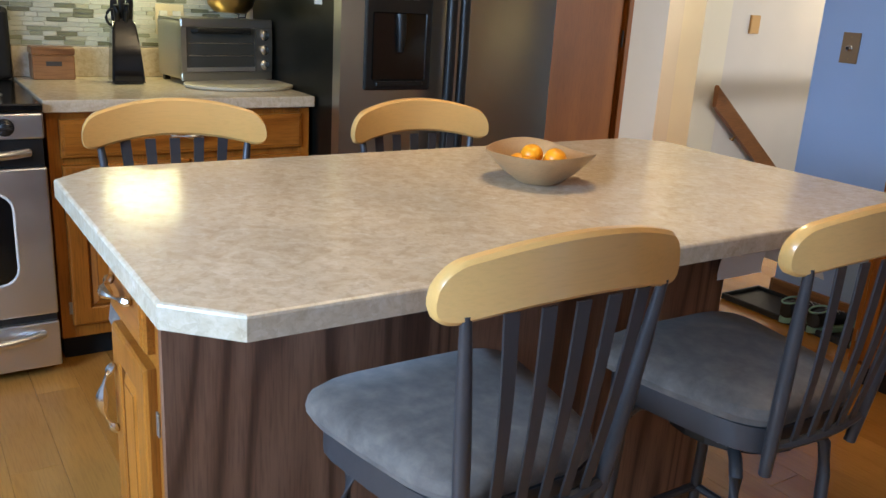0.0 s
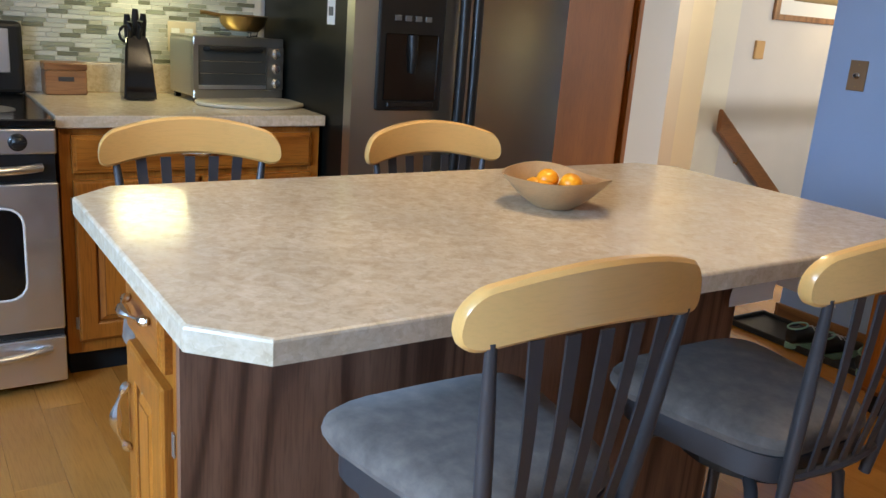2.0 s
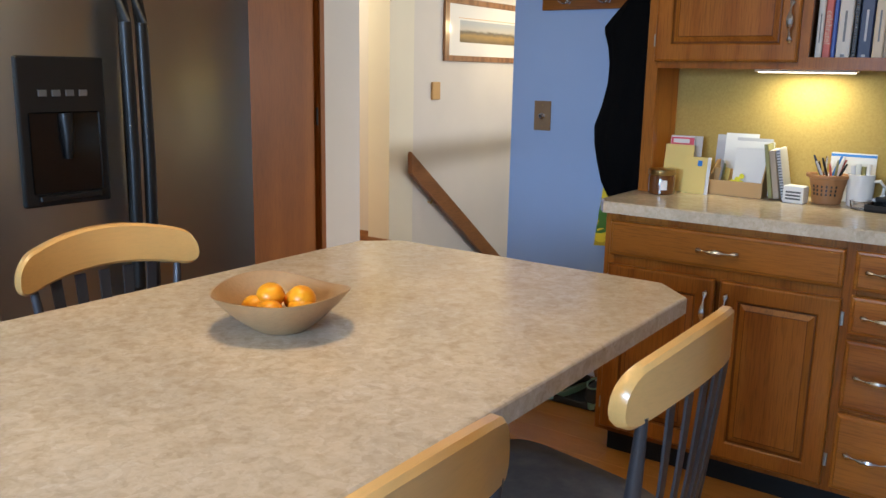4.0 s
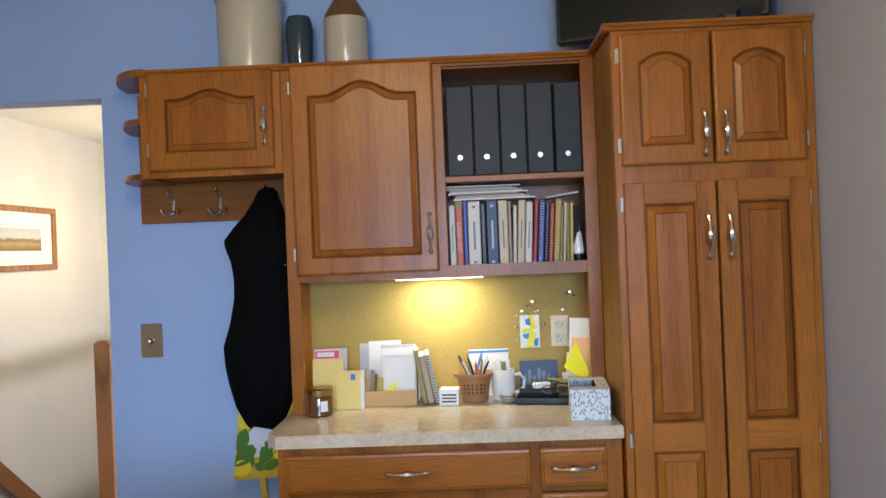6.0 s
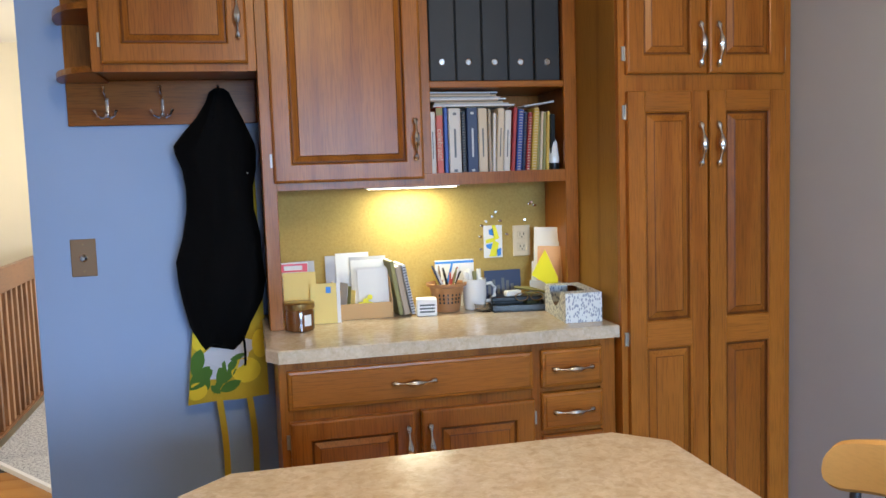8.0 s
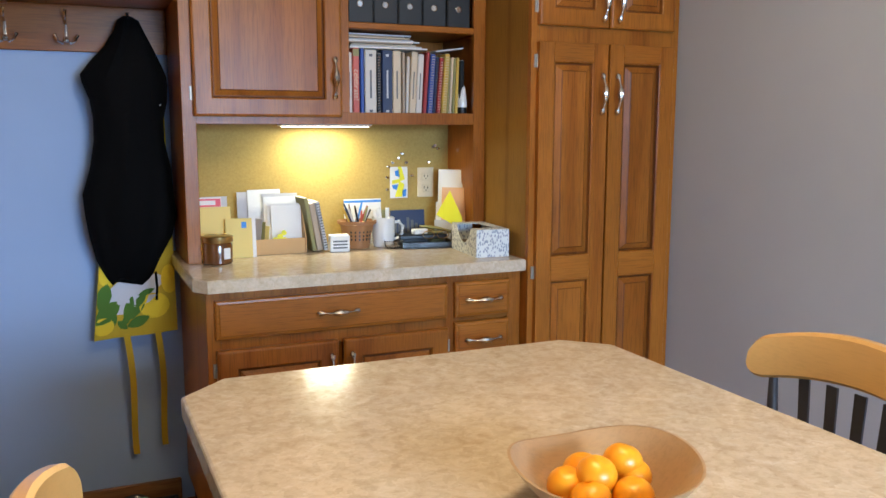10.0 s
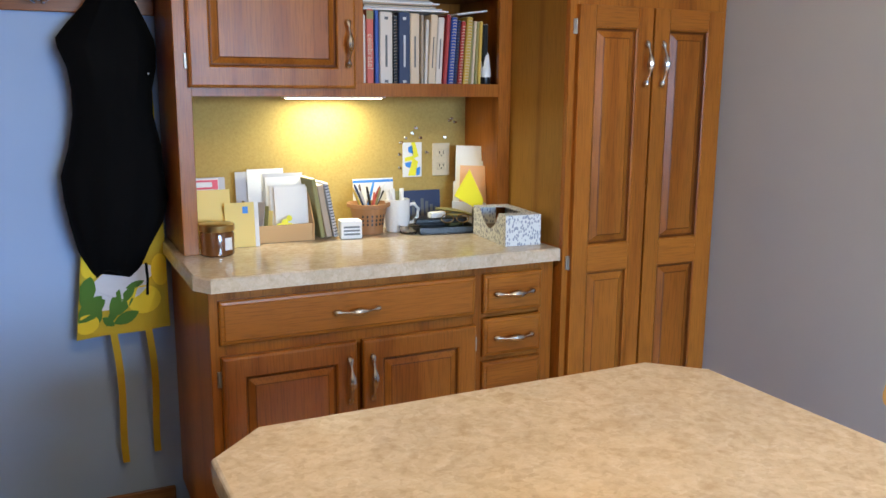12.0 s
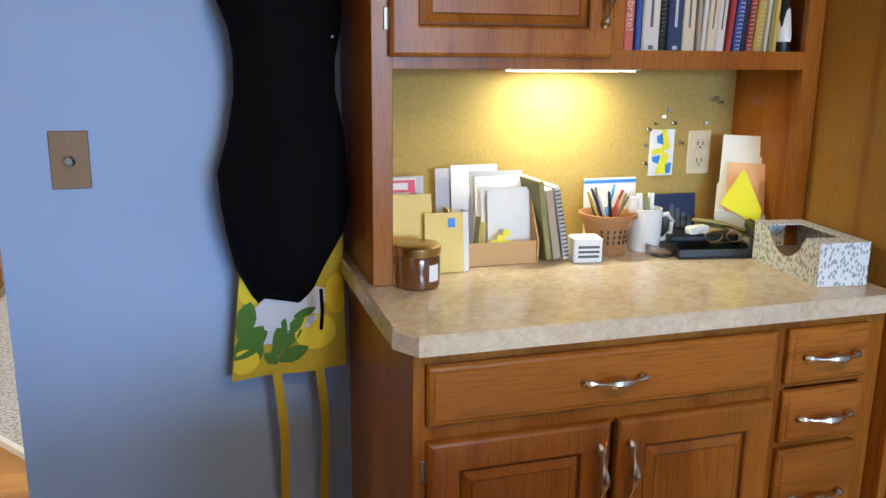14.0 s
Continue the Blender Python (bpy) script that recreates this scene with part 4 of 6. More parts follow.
for y in (-0.30, -0.20, 0.20, 0.275):
    bm = bmesh.new()
    bm_lathe(bm, [(0.026, 0.0), (0.026, 0.006), (0.020, 0.010), (0.018, 0.030), (0.012, 0.034)], 16)
    bm_box(bm, -0.005, 0.005, -0.020, 0.020, 0.028, 0.038, 0.002)
    part("knob", bm, BLACK, sv, "black control knob", True, pose(SD + 0.004, y, 0.812, 0, 90, 0))
part("vent_strip", box(SD - 0.03, SD - 0.010, -0.375, 0.375, 0.69, 0.774), BLACK, sv)
dr = part("oven_door", box(SD - 0.03, SD + 0.004, -0.381, 0.381, 0.215, 0.688, 0.006, 2), STEEL_L, sv)
bm = bmesh.new()
def rr(hw, z0, z1, r, x):
    out = []
    for cx, cz, a0 in ((hw - r, z1 - r, 0), (-hw + r, z1 - r, 90), (-hw + r, z0 + r, 180), (hw - r, z0 + r, 270)):
        for k in range(5):
            a = radians(a0 + 22.5 * k)
            out.append((x, cx + r * math.cos(a), cz + r * math.sin(a)))
    return out
bm_rings(bm, [rr(0.275, 0.330, 0.612, 0.05, 0.0035 + SD), rr(0.275, 0.330, 0.612, 0.05, 0.006 + SD)])
part("oven_window", bm, BLACK_G, dr, "dark glass window")
bm = bmesh.new()
ring_o, ring_i = rr(0.281, 0.324, 0.618, 0.054, SD + 0.0052), rr(0.275, 0.330, 0.612, 0.05, SD + 0.0068)
bm_rings(bm, [ring_o, [(SD + 0.0075, y, z) for _, y, z in ring_o], ring_i], cap0=False, cap1=False)
part("window_trim", bm, TRIM_WHITE, dr, "pale window trim")
def bar(parent, z, out=0.052, hw=0.335):
    bm = bmesh.new()
    pts = [(SD + 0.002 + out * (1 - abs(u) ** 5), hw * u, z) for u in (-1 + k / 10 for k in range(21))]
    bm_tube(bm, pts, 0.013, 10)
    part("handle", bm, STEEL_L, parent, "curved steel bar handle", True)
bar(dr, 0.735)
dw = part("lower_drawer", box(SD - 0.03, SD + 0.004, -0.381, 0.381, 0.035, 0.190, 0.006, 2), STEEL_L, sv)
bar(dw, 0.150)
part("gap_strip", box(SD - 0.03, SD - 0.012, -0.378, 0.378, 0.190, 0.216), BLACK, sv)
for y in (-0.2, 0.2):
    for x, r in ((0.20, 0.075), (0.46, 0.10)):
        bm = bmesh.new()
        bm_lathe(bm, [(r, 0.8805), (r, 0.8815), (r - 0.004, 0.8815)], 28, (x, y))
        part("burner_ring", bm, GREY_P, sv)

# refrigerator
fg = thing("refrigerator", "side by side stainless refrigerator with black ice dispenser", "refrigerator", pose(WX + 0.02, -1.646, 0))
FD = 0.83
part("body", box(0, FD - 0.075, -0.452, 0.452, 0.02, 1.74, 0.004), FRIDGE_SIDE, fg, "glossy black cabinet side")
part("grille", box(FD - 0.10, FD - 0.03, -0.44, 0.44, 0.01, 0.095), BLACK, fg)
for y0, y1 in ((-0.456, -0.045), (-0.033, 0.456)):
    bm = bmesh.new()
    n = 10
    rings = []
    for i in range(n + 1):
        u = -1 + 2 * i / n
        y = (y0 + y1) / 2 + (y1 - y0) / 2 * u
        bulge = 0.014 * (1 - u * u)
        x = FD - 0.014 + bulge
        rings.append([(FD - 0.07, y, 0.10), (x, y, 0.10), (x, y, 1.745), (FD - 0.07, y, 1.745)])
    bm_rings(bm, rings)
    dr = part("door", bm, STEEL, fg, "", True)
    s = 1 if y0 < -0.1 else -1
    ye = (y1 if s > 0 else y0) - s * 0.021
    bm = bmesh.new()
    pts = [(FD - 0.01, ye, 0.52), (FD + 0.030, ye, 0.56), (FD + 0.052, ye, 0.66), (FD + 0.058, ye, 1.05), (FD + 0.052, ye, 1.44), (FD + 0.030, ye, 1.54), (FD - 0.01, ye, 1.58)]
    bm_tube(bm, pts, 0.019, 10)
    part("handle", bm, BLACK, dr, "long black bow handle", True)
    if s > 0:
        dp = part("dispenser", box(FD - 0.012, FD + 0.010, -0.374, -0.115, 0.930, 1.340, 0.006, 2), BLACK, dr, "black ice and water dispenser")
        bm = box(FD + 0.0102, FD + 0.0115, -0.350, -0.140, 0.965, 1.190, 0.004)
        part("dispenser_niche", bm, BLACK_G, dr, "dark dispenser recess")
        part("dispenser_tray", box(FD + 0.008, FD + 0.024, -0.338, -0.152, 0.945, 0.962, 0.003), BLACK, dr)
        bm = bmesh.new()
        bm_tube(bm, [(FD + 0.012, -0.245, 1.185), (FD + 0.020, -0.245, 1.12), (FD + 0.018, -0.245, 1.06)], [0.020, 0.017, 0.010], 10)
        part("dispenser_lever", bm, BLACK, dr, "", True)
        for k in range(4):
            part("dispenser_button", box(FD + 0.0105, FD + 0.0135, -0.318 + 0.040 * k, -0.293 + 0.040 * k, 1.232, 1.250, 0.001), GREY_P, dr)
pic = thing("fridge_note", "small printed card held on the refrigerator side", "note", pose(-1.30, -2.0985, 1.20))
part("card", box(-0.03, 0.03, -0.001, 0.0, 0.0, 0.09), PAPER, pic)
part("print", box(-0.018, 0.018, -0.0018, -0.0012, 0.03, 0.06), GREY_P, pic)

# things on the west counter
CT = 0.8855
bx = thing("recipe_box", "small wooden box with a metal label holder on the counter", "box", pose(WX + 0.075, -2.872, CT))
part("box_body", box(-0.045, 0.045, -0.070, 0.070, 0, 0.085, 0.004), wood("box_wood", (0.22, 0.085, 0.03), (0.32, 0.14, 0.055), (0.40, 0.19, 0.08), "y"), bx)
part("lid", box(-0.047, 0.047, -0.072, 0.072, 0.086, 0.112, 0.004), bpy.data.materials["box_wood"], bx)
part("label_holder", box(0.0451, 0.0475, -0.026, 0.026, 0.048, 0.064, 0.001), GUNMETAL, bx)

kb = thing("knife_block", "slanted black knife block holding black-handled knives", "knife block", pose(WX + 0.205, -2.645, CT, 0, 0, -6))
bm = bmesh.new()
def kb_ring(z, x0, x1, hy):
    return [(x0, -hy, z), (x1, -hy, z), (x1, hy, z), (x0, hy, z)]
bm_rings(bm, [kb_ring(0, -0.07, 0.065, 0.056), kb_ring(0.012, -0.072, 0.068, 0.056), kb_ring(0.14, -0.075, 0.038, 0.046), kb_ring(0.222, -0.078, 0.0, 0.038)])
bmesh.ops.bevel(bm, geom=bm.edges[:], offset=0.008, segments=2, affect="EDGES")
part("block", bm, BLACK_G, kb, "", True)
for i, (y, x, ln, lean) in enumerate(((-0.022, -0.050, 0.095, 0.020), (0.0, -0.050, 0.115, 0.014), (0.020, -0.048, 0.10, 0.024), (-0.020, -0.018, 0.07, 0.030), (0.006, -0.015, 0.075, 0.035))):
    bm = bmesh.new()
    bm_tube(bm, [(x, y, 0.185), (x + lean * 0.3, y * 1.1, 0.215), (x + lean * 0.8, y * 1.25, 0.20 + ln * 0.7), (x + lean, y * 1.3, 0.20 + ln)], [0.008, 0.009, 0.0095, 0.007], 8, 1.4)
    part("knife_handle", bm, BLACK, kb, "", True)
bm = bmesh.new()
bm_tube(bm, [(-0.03, -0.030 + 0.026 * math.cos(a), 0.225 + 0.030 * math.sin(a)) for a in (2 * math.pi * k / 12 for k in range(13))], 0.005, 8)
part("scissor_loop", bm, BLACK, kb, "", True)

to = thing("toaster_oven", "silver toaster oven with a glass door and three knobs", "toaster oven", pose(WX + 0.055, -2.318, CT, 0, 0, 7) @ Matrix.Diagonal((0.82, 0.84, 1, 1)))
part("shell", box(0.0, 0.255, -0.215, 0.215, 0.018, 0.228, 0.010, 2), STEEL, to, "dark grey metal shell")
part("top_plate", box(0.004, 0.250, -0.212, 0.212, 0.2285, 0.234, 0.002), STEEL, to)
ff = box(0.255, 0.275, -0.218, 0.218, 0.014, 0.045, 0.004)
bm_box(ff, 0.255, 0.275, -0.218, 0.218, 0.205, 0.238, 0.004)
bm_box(ff, 0.255, 0.274, -0.218, -0.195, 0.045, 0.205)
bm_box(ff, 0.255, 0.274, 0.135, 0.218, 0.045, 0.205)
part("front_frame", ff, STEEL, to)
dr = part("glass_door", box(0.262, 0.268, -0.195, 0.135, 0.045, 0.205), SMOKED, to, "dark glass door")
part("door_trim", box(0.268, 0.273, -0.193, 0.133, 0.047, 0.062), STEEL_L, dr)
for z in (0.105, 0.150):
    bm = bmesh.new()
    bm_tube(bm, [(0.2695, -0.185, z), (0.2695, 0.125, z)], 0.0018, 6)
    part("rack_bar", bm, NICKEL, dr)
bm = bmesh.new()
bm_tube(bm, [(0.270, -0.165, 0.192), (0.300, -0.155, 0.196), (0.300, 0.095, 0.196), (0.270, 0.105, 0.192)], 0.008, 8)
part("door_handle", bm, BLACK, dr, "", True)
for z in (0.070, 0.125, 0.180):
    bm = bmesh.new()
    bm_lathe(bm, [(0.019, 0), (0.019, 0.006), (0.015, 0.009), (0.014, 0.020), (0.008, 0.022)], 16)
    part("knob", bm, NICKEL, to, "", True, pose(0.275, 0.178, z, 0, 90, 0))
for y in (-0.19, 0.19):
    for x in (0.03, 0.24):
        part("foot", box(x - 0.012, x + 0.012, y - 0.012, y + 0.012, 0, 0.018), BLACK, to)

pn = thing("metal_bowl", "old brass-coloured pan resting on top of the toaster oven", "pan", pose(WX + 0.15, -2.235, CT + 0.2345))
bm = bmesh.new()
bm_lathe(bm, [(0.045, 0.022), (0.062, 0.024), (0.085, 0.048), (0.092, 0.078), (0.096, 0.080), (0.094, 0.082), (0.089, 0.078), (0.080, 0.050), (0.050, 0.028)], 28)
part("pan", bm, BRASS, pn, "", True)
bm = bmesh.new()
bm_tube(bm, [(0.0, -0.092, 0.075), (0.0, -0.14, 0.083), (0.0, -0.165, 0.083)], [0.008, 0.007, 0.009], 8)
part("pan_handle", bm, BRASS, pn, "", True)
bm = bmesh.new()
for a in range(3):
    an = 2 * math.pi * a / 3
    bm_tube(bm, [(0.05 * math.cos(an), 0.05 * math.sin(an), 0.003), (0.085 * math.cos(an), 0.085 * math.sin(an), 0.003), (0.09 * math.cos(an), 0.09 * math.sin(an), 0.020), (0.05 * math.cos(an), 0.05 * math.sin(an), 0.022)], 0.003, 6)
part("trivet", bm, GUNMETAL, pn)

ct = thing("cutting_board", "oval pale stone board lying on the counter", "board", pose(-1.585, -2.278, CT))
bm = bmesh.new()
bm_lathe(bm, [(0.97, 0.0), (1.0, 0.004), (1.0, 0.011), (0.985, 0.014)], 44, (0, 0), sx=0.150, sy=0.205)
part("board", bm, STONE_BOARD, ct, "", True)
ov = thing("outlet_plate", "ivory double outlet on the tiled backsplash", "outlet", pose(WX + 0.012, -2.43, 1.045, 0, 0, 90))
part("plate", box(-0.055, 0.055, -0.004, 0, 0, 0.115, 0.002), ALMOND, ov)
for x in (-0.026, 0.026):
    part("socket", box(x - 0.016, x + 0.016, -0.0065, -0.0041, 0.025, 0.090, 0.002), PAPER, ov)

# ---- hall and stairs ----
hp = thing("framed_picture", "landscape print in a white mat and brown wooden frame", "picture", pose(-2.748, 2.90, 1.40))
W2, H2 = 0.670, 0.485
fr = box(0.002, 0.026, -W2, W2, 0, 0.045, 0.004)
bm_box(fr, 0.002, 0.026, -W2, W2, H2 - 0.045, H2, 0.004)
bm_box(fr, 0.002, 0.025, -W2, -W2 + 0.055, 0.045, H2 - 0.045)
bm_box(fr, 0.002, 0.025, W2 - 0.055, W2, 0.045, H2 - 0.045)
part("frame", fr, RAIL_POST, hp, "brown wooden frame")
GLAZED = mat("glazed_mat_board", (0.78, 0.77, 0.74), 0.7, 0, 1.0)
for m in (GLAZED, LANDSCAPE):
    nodes_of(m)[1].inputs["Coat Weight"].default_value = 1.0
    nodes_of(m)[1].inputs["Coat Roughness"].default_value = 0.03
part("mat_board", box(0.003, 0.008, -W2 + 0.05, W2 - 0.05, 0.04, H2 - 0.04), GLAZED, hp, "white mat")
part("print", box(0.0082, 0.0095, -W2 + 0.22, W2 - 0.22, 0.15, 0.32), LANDSCAPE, hp, "brown hills under a pale sky")
part("print_line", box(0.0082, 0.0090, -W2 + 0.205, W2 - 0.205, 0.335, 0.34), KRAFT, hp)

sp = thing("wooden_switch_cover", "tan wooden cover plate on the stairwell wall", "switch", pose(-2.749, 2.135, 1.105))
part("cover", box(0, 0.022, -0.05, 0.05, 0, 0.135, 0.006, 2), KRAFT, sp)

hr = thing("handrail", "dark oak handrail sloping down the stairwell wall", "handrail", pose(-2.70, 1.77, 0.655))
bm = bmesh.new()
sl = -0.77
def hr_ring(y, z):
    return [(-0.018, y, z - 0.085), (0.018, y, z - 0.085), (0.022, y, z + 0.060), (0.012, y, z + 0.075), (-0.012, y, z + 0.075), (-0.022, y, z + 0.060)]
bm_rings(bm, [hr_ring(0, 0), hr_ring(2.2, 2.2 * sl)])
part("rail", bm, RAIL_WOOD, hr)
for y in (0.30, 1.3):
    bm = bmesh.new()
    bm_tube(bm, [(-0.048, y, y * sl - 0.11), (-0.02, y, y * sl - 0.12), (0, y, y * sl - 0.075)], 0.007, 8)
    part("bracket", bm, BRASS, hr)

# balustrade along the open side of the stairs
bl = thing("balustrade", "oak balustrade with square newel post and slim balusters", "balustrade", pose(-1.48, 1.56, 0.0))
bm = box(-0.045, 0.045, -0.055, 0.035, 0.0, 0.985, 0.004)
bm_rings(bm, [[(-0.045, -0.055, 0.986), (0.045, -0.055, 0.986), (0.045, 0.035, 0.986), (-0.045, 0.035, 0.986)], [(-0.03, -0.04, 1.005), (0.03, -0.04, 1.005), (0.03, 0.02, 1.005), (-0.03, 0.02, 1.005)]], cap0=False)
part("newel_post", bm, RAIL_POST, bl)
part("top_rail", box(-0.022, 0.022, 0.036, 2.86, 0.785, 0.925, 0.005), RAIL_WOOD, bl)
part("bottom_rail", box(-0.020, 0.020, 0.036, 2.86, 0.014, 0.030), RAIL_WOOD, bl)
BAL = finish("baluster", box(-0.014, 0.014, -0.020, 0.020, 0.0305, 0.784, 0.002), RAIL_POST)
for k in range(24):
    o = new("baluster", BAL)
    o.parent = bl
    o.location = (0, 0.13 + 0.115 * k, 0)

# lantern pendant
pd = thing("pendant_lantern", "brass and glass lantern hanging lit on a chain", "pendant lamp", pose(-2.0, 3.30, 1.50))
bm = bmesh.new()
bm_lathe(bm, [(0.065, 1.03), (0.060, 1.005), (0.02, 0.990)], 20)
part("canopy", bm, BRASS, pd, "", True)
bm = bmesh.new()
for k in range(14):
    z = 0.50 + 0.035 * k
    pts = [((0.010 * math.cos(a) if k % 2 else 0), (0 if k % 2 else 0.010 * math.cos(a)), z + 0.022 * math.sin(a)) for a in (2 * math.pi * j / 8 for j in range(9))]
    bm_tube(bm, pts, 0.0028, 5)
part("chain", bm, BRASS, pd)
N6 = [(math.cos(radians(60 * k)), math.sin(radians(60 * k))) for k in range(6)]
lv = [(0.045, 0.0), (0.105, 0.115), (0.105, 0.27), (0.035, 0.42)]
bm = bmesh.new()
for c_, s_ in N6:
    bm_tube(bm, [(r * c_, r * s_, z) for r, z in lv], 0.004, 6)
for r, z in lv:
    for k in range(6):
        a, c = N6[k], N6[(k + 1) % 6]
        bm_tube(bm, [(r * a[0], r * a[1], z), (r * c[0], r * c[1], z)], 0.004, 6)
part("cage", bm, BRASS, pd, "thin brass cage")
bm = bmesh.new()
bm_lathe(bm, [(0.035, 0.42), (0.05, 0.435), (0.02, 0.45), (0.012, 0.50)], 12)
part("cap", bm, BRASS, pd, "", True)
for (r0, z0), (r1, z1) in zip(lv, lv[1:]):
    for k in range(6):
        a, c = N6[k], N6[(k + 1) % 6]
        q = 0.96
        bm = bmesh.new()
        f = [bm.verts.new(v) for v in ((r0 * q * a[0], r0 * q * a[1], z0), (r0 * q * c[0], r0 * q * c[1], z0), (r1 * q * c[0], r1 * q * c[1], z1), (r1 * q * a[0], r1 * q * a[1], z1))]
        bm.faces.new(f)
        bmesh.ops.solidify(bm, geom=bm.faces[:], thickness=0.002)
        o = part("glass_pane", bm, PANE, pd)
        o.visible_shadow = False
for k in range(3):
    bm = bmesh.new()
    c_, s_ = math.cos(2.1 * k), math.sin(2.1 * k)
    bm_lathe(bm, [(0.008, 0.165), (0.017, 0.185), (0.019, 0.205), (0.012, 0.235), (0.003, 0.262)], 10, (0.030 * c_, 0.030 * s_))
    o = part("bulb", bm, BULB, pd, "glowing candle bulb", True)
    o.visible_shadow = False
bm = bmesh.new()
bm_lathe(bm, [(0.012, 0.10), (0.040, 0.130), (0.040, 0.138), (0.012, 0.164)], 12)
part("bulb_holder", bm, BRASS, pd, "", True)


# ---- on and in the hutch ----
SH = 1.676
for k in range(5):
    x0 = 0.512 + 0.0885 * k + (0.004 if k == 4 else 0)
    bi = thing("binder", "dark grey ring binder standing on the upper shelf", "binder", pose(x0, -0.305, SH + 0.001, 0, 0, (-1, 0.5, 0, -0.6, 1.5)[k]), "binders on the shelf")
    part("cover", box(0.0005, 0.0875, 0.0, 0.270, 0.0, 0.300 + 0.003 * (k % 2), 0.004), BINDER, bi)
    bm = bmesh.new()
    bm_lathe(bm, [(0.011, 0), (0.011, 0.002), (0.0090, 0.003), (0.0080, 0.001)], 16)
    part("finger_ring", bm, NICKEL, bi, "", True, pose(0.042, 0.0005, 0.062, 90, 0, 0))

# books: width, height, cover, lean in degrees, depth
BOOKS = [(0.021, 0.212, WHITE_B, 0, "white"), (0.024, 0.228, CORAL_B, 0, "coral red"), (0.014, 0.226, BLUE_B, 0, "blue"), (0.042, 0.222, WHITE_B, 0, "white"), (0.017, 0.212, BLACK, 0, "black spiral-bound"), (0.039, 0.224, NAVY, 0, "navy blue"), (0.032, 0.222, CREAM_B, 0, "cream"), (0.010, 0.218, TAN_BOOK, 0, "tan"), (0.012, 0.205, WHITE_B, 2, "white"), (0.024, 0.222, CREAM_B, 3, "cream"), (0.024, 0.215, WHITE_B, 3, "pinkish white"), (0.014, 0.224, RED_B, 4, "dark red"), (0.020, 0.217, BLUE_B, 4, "bright blue spiral-bound"), (0.014, 0.208, NAVY, 4, "navy spiral-bound"), (0.015, 0.206, RED_B, 4, "brown spiral-bound"), (0.020, 0.220, GOLD_B, 4, "yellow spiral-bound"), (0.010, 0.200, GREEN_B, 3, "olive"), (0.010, 0.208, CREAM_B, 3, "cream"), (0.010, 0.205, GREEN_B, 2, "olive"), (0.012, 0.208, GOLD_B, 2, "ochre"), (0.018, 0.198, DARK, 1, "dark grey")]
x = 0.508
for w, h, cover, lean, colour in BOOKS:
    bk = thing("book", colour + " cookbook standing in a full shelf row", "book", pose(x, -0.300 + random.uniform(0, 0.012), 1.3705, 0, lean, 0), "books on the shelf")
    part("cover", box(0.0005, w - 0.0005, 0.0, 0.19, 0.0, h, min(0.003, w / 5)), cover, bk)
    part("pages", box(0.0025, w - 0.0025, 0.004, 0.188, h, h + 0.0006), PAPER, bk)
    if "spiral" in colour:
        bm = bmesh.new()
        for i in range(int(h / 0.009) - 1):
            z = 0.008 + 0.009 * i
            bm_tube(bm, [(w * 0.2, 0.002, z), (w * 0.35, -0.004, z + 0.002), (w * 0.65, -0.004, z + 0.002), (w * 0.8, 0.002, z)], 0.0013, 5)
        tagged(part("spiral", bm, CREAM_B if cover in (GOLD_B, BLUE_B, RED_B) else NICKEL, bk), kind="stuff")
    elif w > 0.02:
        if colour == "coral red":
            words("celebrate!", 0.026, CREAM_B, bk, pose(w / 2, -0.0006, 0.105, 90, 90, 0))
            part("spine_band", box(0.001, w - 0.001, -0.0006, 0.001, h - 0.028, h - 0.004), GREEN_B, bk)
        else:
            part("spine_text", box(w * 0.42, w * 0.58, -0.0006, 0.001, h * 0.28, h * 0.70), GREY_P if cover in (WHITE_B, CREAM_B) else PAPER_G, bk)
            if w > 0.035:
                for z in (0.07, 0.90):
                    part("spine_dot", box(w * 0.36, w * 0.64, -0.0008, 0.001, h * z, h * z + w * 0.2), PAPER_G if cover is NAVY else GREY_P, bk)
    x += w + 0.0012 + h * math.sin(radians(lean)) * 0.02
bt = thing("white_bottle", "small white squeeze bottle at the end of the books", "bottle", pose(0.935, -0.285, 1.3705))
bm = bmesh.new()
bm_lathe(bm, [(0.016, 0.0), (0.018, 0.003), (0.018, 0.035)], 14)
part("base", bm, BLACK, bt, "black base", True)
bm = bmesh.new()
bm_lathe(bm, [(0.018, 0.0355), (0.019, 0.05), (0.012, 0.105), (0.006, 0.115), (0.005, 0.165), (0.003, 0.167)], 14)
part("bottle", bm, CERAMIC, bt, "", True)
for i in range(9):
    z = 1.5945 + 0.0055 * i
    solo("magazine", box(-0.14 + 0.01 * (i % 3), 0.135 - 0.012 * (i % 4), 0, 0.20, 0, 0.0048, 0.001), (PAPER, PAPER_G, CREAM_B, TAN_BOOK)[i % 4], "loose magazine lying on top of the books", "magazine", pose(0.665 - 0.006 * i, -0.285 + 0.006 * (i % 3), z + 0.0045, 0, 0, (i * 37) % 9 - 4), group="magazines on the books")
mg = solo("magazine", box(0, 0.11, 0, 0.19, 0, 0.006, 0.001), PAPER_G, "single bent magazine lying on the cookbooks", "magazine", pose(0.835, -0.285, 1.5935, 0, -8, 3), group="magazines on the books")

TOP = 2.0505
ck = thing("stoneware_crock", "large cream stoneware crock on top of the cabinet", "crock", pose(-0.165, -0.165, TOP))
bm = bmesh.new()
